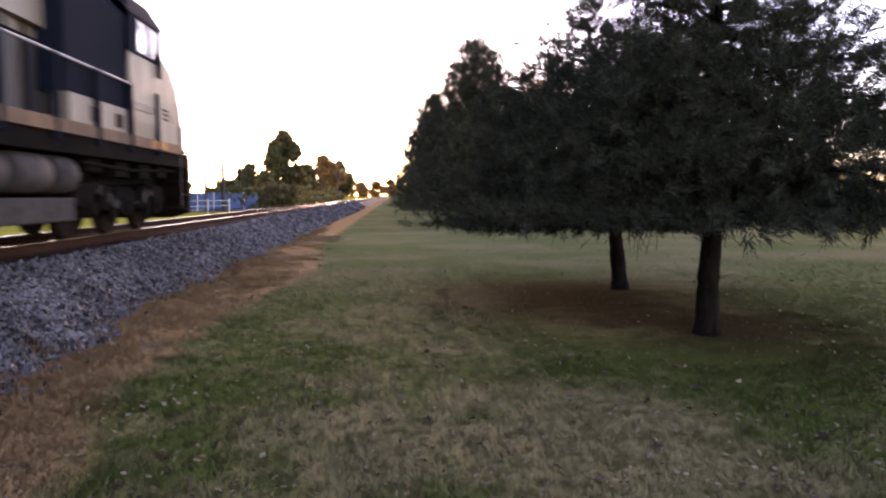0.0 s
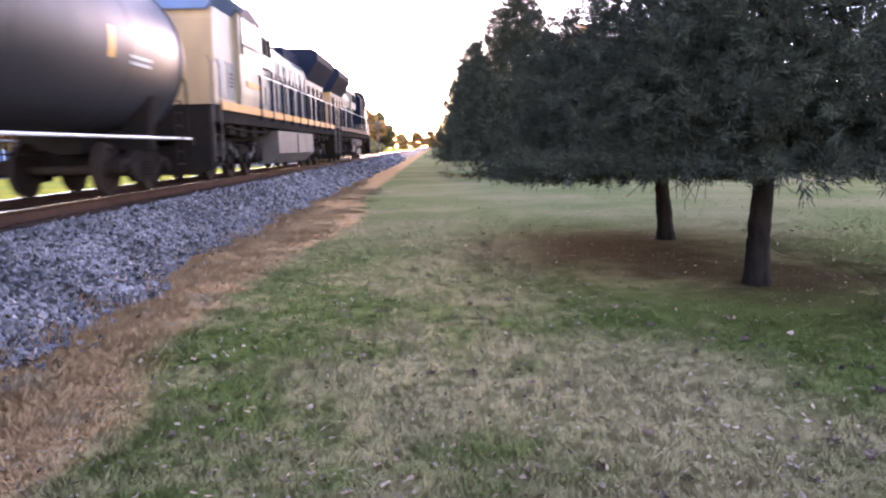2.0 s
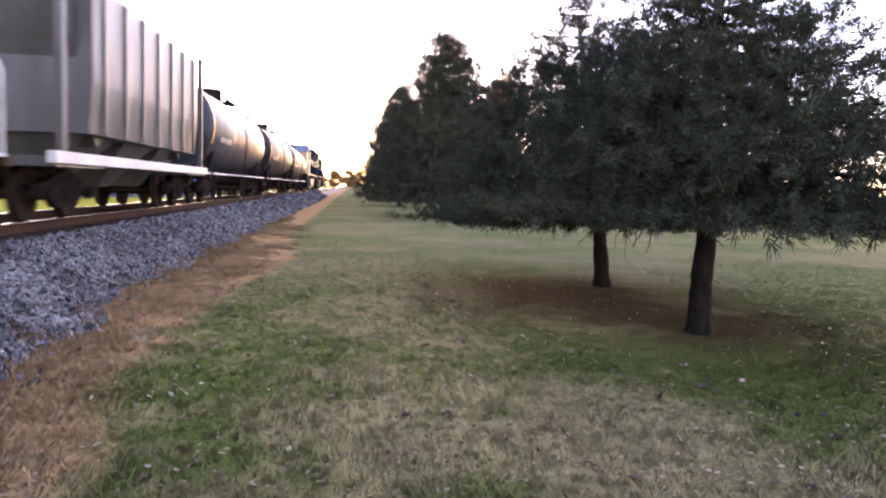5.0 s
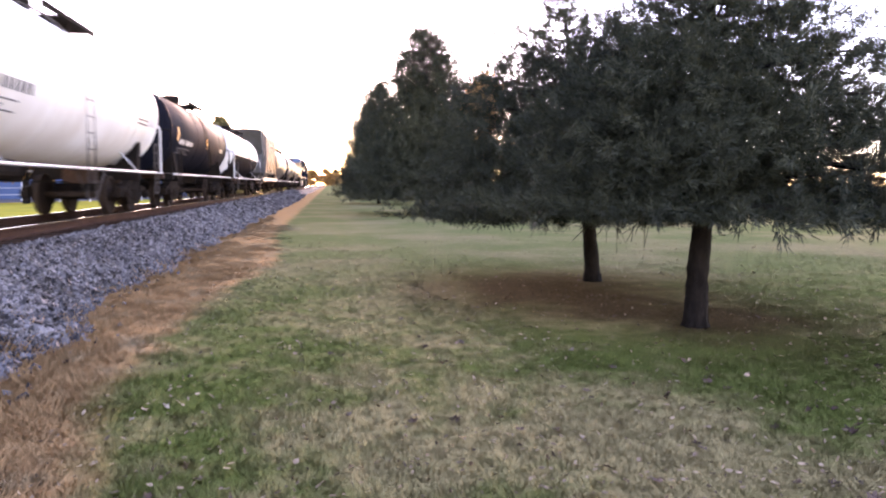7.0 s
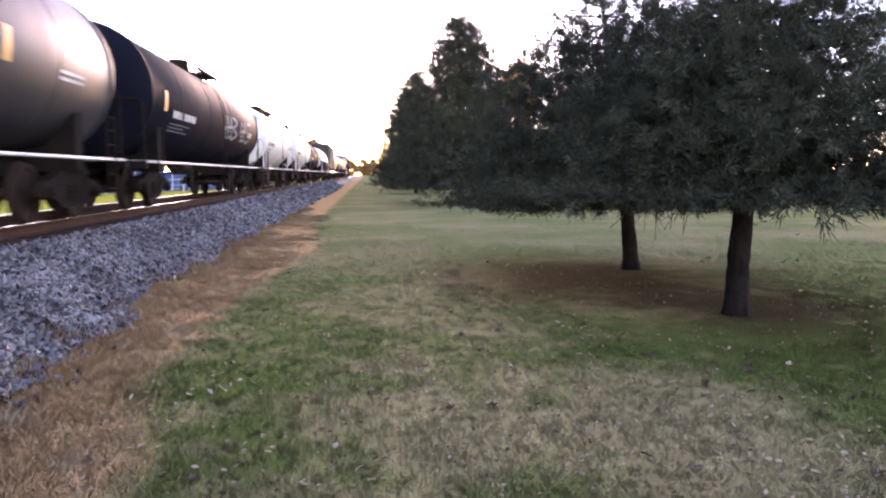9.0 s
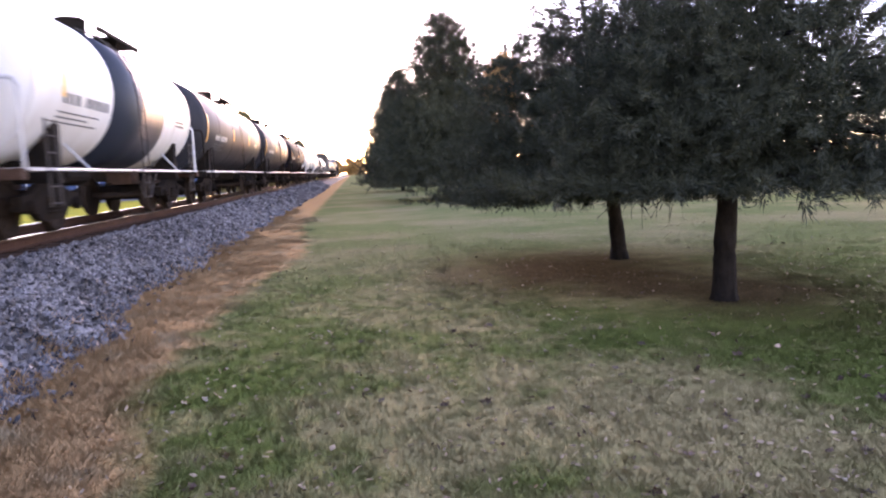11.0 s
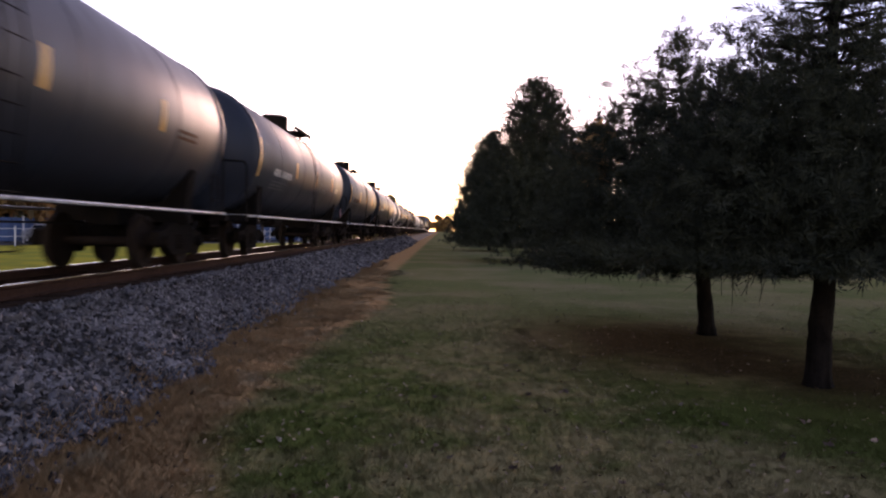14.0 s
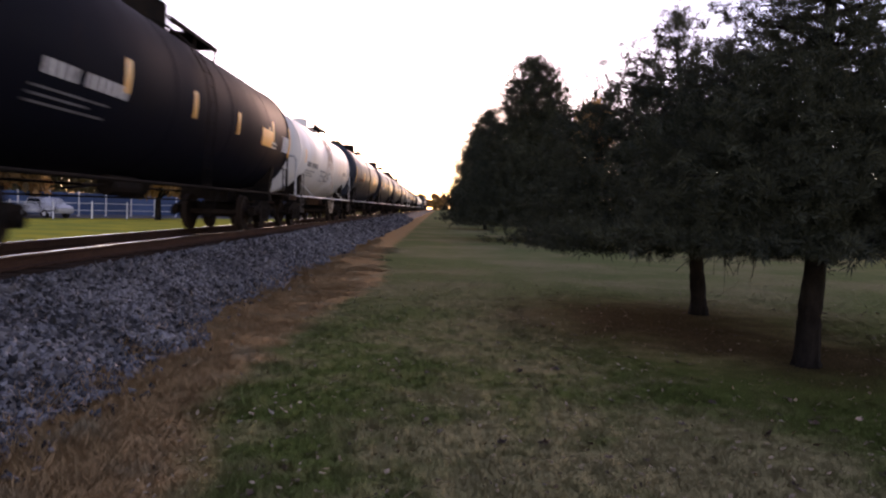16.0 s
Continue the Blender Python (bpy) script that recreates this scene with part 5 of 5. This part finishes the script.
def build_leaves():
    """Fallen leaves lying on the lawn, each curled a little."""
    rng = np.random.default_rng(21)
    shapes = []
    for k in range(4):
        bm = bmesh.new()
        outline = [(0, 0.5), (0.10, 0.30), (0.28, 0.28), (0.20, 0.08), (0.33, -0.08), (0.14, -0.18), (0.06, -0.42), (0, -0.5)]
        rim = [(x * (1 + 0.2 * rng.standard_normal()), y) for x, y in outline] + [(-x * (1 + 0.2 * rng.standard_normal()), y) for x, y in reversed(outline[1:-1])]
        curl = 0.5 + 0.9 * rng.random()
        vs = [bm.verts.new((x, y, curl * x * x + 0.25 * y * y)) for x, y in rim]
        mid = bm.verts.new((0, 0, 0.02))
        for p, q in zip(vs, vs[1:] + vs[:1]):
            bm.faces.new((p, q, mid))
        bmesh.ops.solidify(bm, geom=bm.faces[:], thickness=0.015)
        me = bpy.data.meshes.new("fallen_leaf")
        bm.to_mesh(me)
        bm.free()
        me.materials.append(M_PALELEAF if k == 0 else M_DARKLEAF if k in (1, 2) else M_DEADLEAF)
        shapes.append(me)
    for k in range(290):
        y = 2.9 + 11 * rng.random() ** 1.5
        x = -1.6 + (2.6 + 0.62 * y) * rng.random() ** (1.0 if k % 4 in (0, 3) else 0.6)
        ob = new("fallen_leaf", shapes[k % 4])
        size = (0.035 + 0.045 * rng.random()) if k % 4 in (0, 3) else 0.05 + 0.06 * rng.random()
        ob.matrix_basis = pose(x, y, ground_height(x, y) + 0.020, 18 * rng.standard_normal(), 18 * rng.standard_normal(), 360 * rng.random()) @ Matrix.Diagonal((size, size, size, 1))
        tagged(ob, ("pale curled dry leaf lying on grass", "dark brown curled oak leaf lying on grass", "dark brown curled oak leaf lying on grass", "brown curled dry leaf lying on grass")[k % 4], "leaf", group="fallen leaves")


def build_litter():
    """Scraps of leaf and dry stalk scattered through the grass."""
    rng = np.random.default_rng(33)
    n = 5500
    y = 2.6 + 20 * rng.random(n) ** 1.7
    x = -2.0 + (2.0 + 1.0 + 0.68 * y) * rng.random(n)
    c = np.stack([x, y, 0.03 * np.sin(0.7 * x + 1.0) * np.sin(0.5 * y) + 0.004 + 0.012 * rng.random(n)], 1)
    a = rng.standard_normal((n, 3)) * np.array([1, 1, 0.35])
    b = rng.standard_normal((n, 3)) * np.array([1, 1, 0.35])
    a *= (0.010 + 0.018 * rng.random((n, 1))) / np.linalg.norm(a, axis=1, keepdims=True)
    b *= (0.006 + 0.013 * rng.random((n, 1))) / np.linalg.norm(b, axis=1, keepdims=True)
    v = np.stack([c - a, c + b, c + a, c - b], 1).reshape(-1, 3)
    tagged(arrays("leaf_litter", v, np.arange(len(v)).reshape(-1, 4), M_LITTER), "scraps of dry leaf and straw in the grass", "leaf litter", kind="stuff")


# ---- beyond the track ----
FENCE_A, FENCE_B = Vector((-36.0, 46.0, 0)), Vector((-15.5, 88.0, 0))


def blue_wall():
    """A long low wall of blue sheets with pale ribs and a flat coping."""
    d = (FENCE_B - FENCE_A)
    n = 18
    wall = tagged(empty("panel_fence", Matrix.Translation(FENCE_A) @ Matrix.Rotation(math.atan2(d.y, d.x), 4, "Z")), "long fence of blue sheet panels on white posts", "fence")
    step = d.length / n
    sheet = None
    for k in range(n):
        if sheet is None:
            bm = bmesh.new()
            box(bm, 0.06, step - 0.06, -0.03, 0.03, 0.15, 1.9)
            sheet = part("panel", bm, M_SIDING, wall)
            post = part("post", box(bmesh.new(), -0.06, 0.06, -0.07, 0.07, -0.05, 2.0), M_WHITE, wall)
        else:
            for src in (sheet, post):
                ob = new(src.name.split(".")[0], src.data)
                ob.parent = wall
                ob.location = (k * step, 0, 0)
    return wall


def white_rail_fence():
    d = (FENCE_B - FENCE_A).normalized()
    off = Vector((d.y, -d.x, 0)) * 5.0
    a = FENCE_A + off
    fence = tagged(empty("rail_fence", Matrix.Translation(a) @ Matrix.Rotation(math.atan2(d.y, d.x), 4, "Z")), "low white post and rail fence beside the grass", "fence")
    post = None
    for k in range(12):
        if post is None:
            bm = bmesh.new()
            rod(bm, (0, 0, -0.05), (0, 0, 1.25), 0.06, 8)
            rod(bm, (0, 0, 1.25), (0, 0, 1.3), 0.075, 8, 0.02)
            post = part("post", bm, M_WHITE, fence)
        else:
            ob = new("post", post.data)
            ob.parent = fence
            ob.location = (k * 3.2, 0, 0)
    for z in (0.6, 1.12):
        part("rail", rod(bmesh.new(), (0, 0, z), (35.2, 0, z), 0.025, 6), M_WHITE, fence)


def parked_car(x, y, turn):
    car = tagged(empty("parked_car", pose(x, y, 0, 0, 0, turn)), "pale saloon car parked on the asphalt", "car")
    bm = bmesh.new()
    prism(bm, [(-2.2, 0.35), (-2.25, 0.75), (-1.9, 0.92), (-1.3, 0.98), (-0.75, 1.42), (0.6, 1.45), (1.2, 1.0), (2.0, 0.9), (2.2, 0.7), (2.2, 0.35)], -0.86, 0.86, "x")
    bmesh.ops.bevel(bm, geom=bm.edges[:], offset=0.05, segments=2, affect="EDGES")
    part("body", bm, M_CARPAINT, car)
    for s in (-1, 1):
        part("side_window", prism(bmesh.new(), [(-1.1, 1.0), (-0.7, 1.36), (0.52, 1.38), (0.95, 1.02)], s * 0.85, s * 0.875, "x"), M_GLASS, car)
        for q in (-1.35, 1.35):
            bm = bmesh.new()
            rod(bm, (s * 0.68, q, 0.32), (s * 0.89, q, 0.32), 0.32, 18)
            wheel = part("wheel", bm, M_RUBBER, car)
            part("hubcap", rod(bmesh.new(), (s * 0.885, q, 0.32), (s * 0.90, q, 0.32), 0.19, 14), M_RAILING, wheel)
        part("headlight", box(bmesh.new(), s * 0.6 - 0.16, s * 0.6 + 0.16, 2.18, 2.22, 0.62, 0.78, 0.01), M_LAMP, car)


def utility_pole(x, y, height, arm=True, label="weathered timber utility pole beside the track"):
    pole = tagged(empty("utility_pole", pose(x, y, 0)), label, "pole")
    part("shaft", rod(bmesh.new(), (0, 0, -0.3), (0, 0, height), 0.15, 10, 0.10), M_POLE, pole)
    if arm:
        part("crossarm", box(bmesh.new(), -1.1, 1.1, -0.06, 0.06, height - 0.7, height - 0.56), M_POLE, pole)
        for k in (-1.0, -0.5, 0.5, 1.0):
            part("insulator", rod(bmesh.new(), (k, 0, height - 0.56), (k, 0, height - 0.4), 0.04, 8), M_LOCOGREY, pole)


def lamp_post(x, y, height):
    post = tagged(empty("lamp_post", pose(x, y, 0)), "slim dark lamp post with a hanging head", "street lamp")
    part("shaft", rod(bmesh.new(), (0, 0, -0.2), (0, 0, height), 0.12, 8, 0.08), M_IRON, post)
    part("arm", bars(bmesh.new(), [(0, 0, height), (0.4, 0, height + 0.25), (0.9, 0, height + 0.2)], 0.04), M_IRON, post)
    part("lamp_head", box(bmesh.new(), 0.7, 1.3, -0.15, 0.15, height + 0.08, height + 0.24, 0.03), M_IRON, post)


def hedge(x0, y0, x1, y1, height, seed):
    rng = np.random.default_rng(seed)
    n = 9000
    f = rng.random(n)
    top = height * (0.72 + 0.28 * np.sin(f * 17 + seed) * np.sin(f * 7.3))
    z = top * rng.random(n) ** 0.7
    p = np.stack([x0 + (x1 - x0) * f + 0.5 * rng.standard_normal(n), y0 + (y1 - y0) * f + 0.5 * rng.standard_normal(n), z], 1)
    a, b = rng.standard_normal((2, n, 3)) * 0.14
    v = np.stack([p - a, p + b, p + a, p - b], 1).reshape(-1, 3)
    tagged(arrays("hedge", v, np.arange(len(v)).reshape(-1, 4), M_LEAFGREEN), "overgrown green hedge of uneven height", "hedge", kind="stuff")
# ---- the place ----
build_ground()
build_bed()
build_track()
build_stones()
build_grass()
build_tufts()
build_leaves()
build_litter()

conifer("conifer", 4.01, 8.0, 5.9, 3.05, 1.30, 0.12, 12500, 60, 11, blade=0.82, label="dark spreading conifer with a bare straight trunk", dead=9, peak=0.46, thin=2.9, bias=0.16)
conifer("conifer", 4.25, 12.04, 4.75, 3.05, 1.08, 0.122, 9500, 58, 12, blade=0.86, lean=(-0.145, 0.0), label="dark spreading conifer with a leaning bare trunk", dead=9, peak=0.82, thin=1.6, ragged=0.45)
conifer("conifer", 4.9, 40.0, 9.7, 4.1, 0.85, 0.16, 10500, 32, 13, label="tall dark conifer further along the row", peak=1.35, blade=2.1, thin=1.0, ragged=0.6)
conifer("conifer", 3.9, 62.0, 9.6, 4.0, 0.8, 0.16, 5200, 24, 14, label="distant tall dark conifer in the row", peak=1.2, blade=2.8, thin=1.0, ragged=0.65)
conifer("conifer", 4.4, 84.0, 10.5, 3.8, 0.8, 0.16, 2400, 24, 15, label="distant tall dark conifer in the row", peak=1.1, blade=3.4, thin=0.8)
broad_tree("autumn_tree", 10.8, 52.0, 8.6, 3.4, 0.9, M_LEAFGOLD, 31, "half-bare autumn tree behind the conifers", leaves=11000, size=0.10)

# ---- the train: front sill and rear sill of each car at the start ----
SPEED = 19.8
TRAIN = []


def place(car, front, rear, turned=False):
    TRAIN.append((car, (front + rear) / 2, turned))


place(locomotive("grey and dark blue road locomotive leading the train", False), 21.0, -1.2)
place(locomotive("grey locomotive with yellow stripe running cab end last", True), -1.3, -23.3, True)

BIG = dict(radius=1.52, zc=2.56)
MID = dict(radius=1.42, zc=2.48, dome_r=0.33)
SMALL = dict(radius=1.28, zc=2.34, dome_r=0.3)
place(tank_car("black tank car with worn pale stencils", 16.4, M_BROWNTANK, stripes=5, dome_r=0.30, **BIG), -24.0, -40.4)
place(tank_car("brown-black tank car with pale blue graffiti", 16.2, M_BROWNTANK, graffiti=("~S", M_SPRAYFAINT, 2.2, -24, 0.6), patches=1, **BIG), -41.4, -57.6)
place(tank_car("olive-black tank car with yellow reflectors", 15.6, M_GREYTANK, patches=1, cylinder=True, **BIG), -59.2, -74.8)
place(hopper_car("pale grey covered hopper car", 11.8), -75.4, -87.2)
place(tank_car("short tank car, white above and black below", 13.6, M_WHITETANK, lower=M_DARKTANK, hoops=True, stripes=0, stencil=M_STENCILDARK, **SMALL), -88.4, -102.0)
place(tank_car("short black tank car with white stencils", 12.8, M_DARKTANK, stripes=3, **SMALL), -103.4, -116.2)
place(tank_car("white tank car with pale railings", 12.9, M_WHITETANK, hoops=True, stripes=1, stencil=M_STENCILDARK, patches=1, **MID), -117.4, -130.4)
place(tank_car("white tank car with blue graffiti on its end", 13.1, M_WHITETANK, hoops=True, stripes=1, stencil=M_STENCILDARK, patches=1, end_tag=("S~R~", M_SPRAYBLUE, 0.05, 0.22, 0.40), **MID), -131.9, -145.0)
place(tank_car("black tank car with pale spray-painted tags", 16.3, M_DARKTANK, stripes=3, graffiti=("~B~S", M_GRAFFITI, 0.6, -24, 0.75), **MID), -146.2, -162.5)
place(tank_car("dark brown tank car", 14.6, M_BROWNTANK, stripes=4, **MID), -163.7, -178.3)
place(tank_car("olive-brown tank car with pale side bracing", 14.8, M_BROWNTANK, stripes=4, **MID), -179.5, -194.3)
place(tank_car("white tank car with a broad black band", 11.4, M_WHITETANK, hoops=True, stripes=2, stencil=M_STENCILDARK, band=(-1.5, 2.3, M_GREYTANK), **MID), -195.6, -207.0)
place(tank_car("dark grey tank car with faded lettering", 17.4, M_GREYTANK, placard=True, cylinder=True, **BIG), -208.2, -225.6)
place(tank_car("dark grey tank car with faded orange lettering", 15.2, M_GREYTANK, stencil=M_RUST, cylinder=True, placard=True, **BIG), -227.0, -242.2)
place(tank_car("grey-black tank car with faint sprayed writing", 16.4, M_GREYTANK, graffiti=("RABBIT", M_SPRAYFAINT, 1.5, -20, 0.32), placard=True, cylinder=True, platform="wide", **BIG), -243.8, -260.2)
place(tank_car("grey-black tank car with faded orange lettering", 16.0, M_GREYTANK, stencil=M_RUST, **BIG), -261.8, -277.8)
place(tank_car("rust-stained white tank car with sprayed letters", 14.4, M_WHITETANK, hoops=True, dome="white", stripes=2, stencil=M_STENCILDARK, patches=1, graffiti=("TEKS", M_STENCILDARK, -2.1, -34, 0.40), rusty=True, **MID), -279.0, -293.4)
place(tank_car("glossy black tank car with yellow reflectors", 16.6, M_DARKTANK, patches=2, stripes=6, dark_rail=True, **BIG), -294.4, -311.0)

# ---- beyond the track ----
def far_side():
    bm = bmesh.new()
    d = (FENCE_B - FENCE_A).normalized()
    side = Vector((d.y, -d.x, 0))
    pts = [FENCE_A - d * 60 + side * 4.6, FENCE_B + d * 10 + side * 4.6, FENCE_B + d * 10 - side * 20, FENCE_A - d * 60 - side * 20]
    bm.faces.new([bm.verts.new((p.x, p.y, 0.012)) for p in pts])
    tagged(part("road", bm, M_ROAD), "grey strip of asphalt beyond the grass", "road", kind="structure")


far_side()
blue_wall()
white_rail_fence()
parked_car(-29.0, 54.5, 60)
broad_tree("autumn_tree", -22.0, 58.0, 6.5, 3.0, 2.0, M_LEAFGOLD, 41, "brown-leaved tree on the grass before the blue fence", leaves=5000, size=0.16, trunk_r=0.26)
broad_tree("autumn_tree", -33.0, 56.0, 7.0, 3.4, 1.6, M_LEAFGOLD, 42, "golden autumn tree beside the asphalt", leaves=6000, size=0.18)
broad_tree("broad_tree", -38.0, 62.0, 8.0, 3.6, 1.4, M_LEAFGREEN, 43, "green broadleaf tree beside the asphalt", leaves=6000, size=0.18)
broad_tree("broad_tree", -14.0, 98.0, 9.4, 2.4, 1.6, M_LEAFGREEN, 44, "tall dark broadleaf tree beside the track", leaves=9000, size=0.2)
broad_tree("broad_tree", -17.2, 92.0, 5.0, 1.7, 0.6, M_LEAFGREEN, 45, "small dense tree beside the track", leaves=5000, size=0.16)
# Far trees: gold leaves stand in for the orange low-sun haze.
for k, (x, y, h, r, m) in enumerate(((-19.5, 168, 7.5, 3.5, M_LEAFGREEN), (-15.5, 172, 9.5, 4.2, M_LEAFGOLD), (-12.5, 180, 9.0, 3.2, M_LEAFGREEN), (-23, 175, 6.5, 3.4, M_LEAFGOLD), (-27, 160, 6.0, 3.5, M_LEAFGREEN), (-14.5, 215, 8.0, 4.0, M_LEAFGOLD))):
    broad_tree("autumn_tree", x, y, h, r, 0.8, m, 50 + k, "distant tree in the hazy line beside the track", leaves=4000, size=0.28)
for k, (x, h) in enumerate(((-26, 11), (-14, 13), (-3, 14), (6, 12), (16, 13))):
    broad_tree("distant_tree", x, 620 + 25 * k, h, 6.5, 0.5, M_LEAFGOLD, 70 + k, "far tree where the track meets the sky", leaves=2500, size=0.6)
hedge(-30.0, 74, -46.0, 54, 4.6, 60)
hedge(-22.0, 80, -31.0, 74, 4.2, 63)
hedge(-19.5, 82, -12.5, 96, 3.4, 61)
hedge(-13.5, 100, -11.5, 165, 3.0, 62)
utility_pole(-9.6, 136, 6.6)
utility_pole(-19.0, 78, 5.6, False, "short timber pole beside the blue fence")
utility_pole(-17.6, 80, 5.2, False, "short timber pole beside the blue fence")
lamp_post(-18.0, 90, 7.0)
lamp_post(-20.3, 80, 8.4)
lamp_post(-17.7, 80, 7.6)


def motions():
    times = [0.0, 0.1, 0.2] + [1.0 * k for k in range(1, 16)] + [15.8, 15.9, 16.0]
    for car, mid, turned in TRAIN:
        walk(car, [(t, pose(TRACK_X, mid + SPEED * t, RAIL_Z, 0, 0, 180 if turned else 0)) for t in times])

    ticks = [k / FPS for k in range(16 * FPS + 1)]
    for ws, y, r in WHEELS:
        walk(ws, [(t, pose(0, y, r) @ Matrix.Rotation((-1 if ws.parent.parent in TURNED else 1) * -SPEED * t / r, 4, "X")) for t in ticks])


TURNED = [car for car, _, turned in TRAIN if turned]
motions()
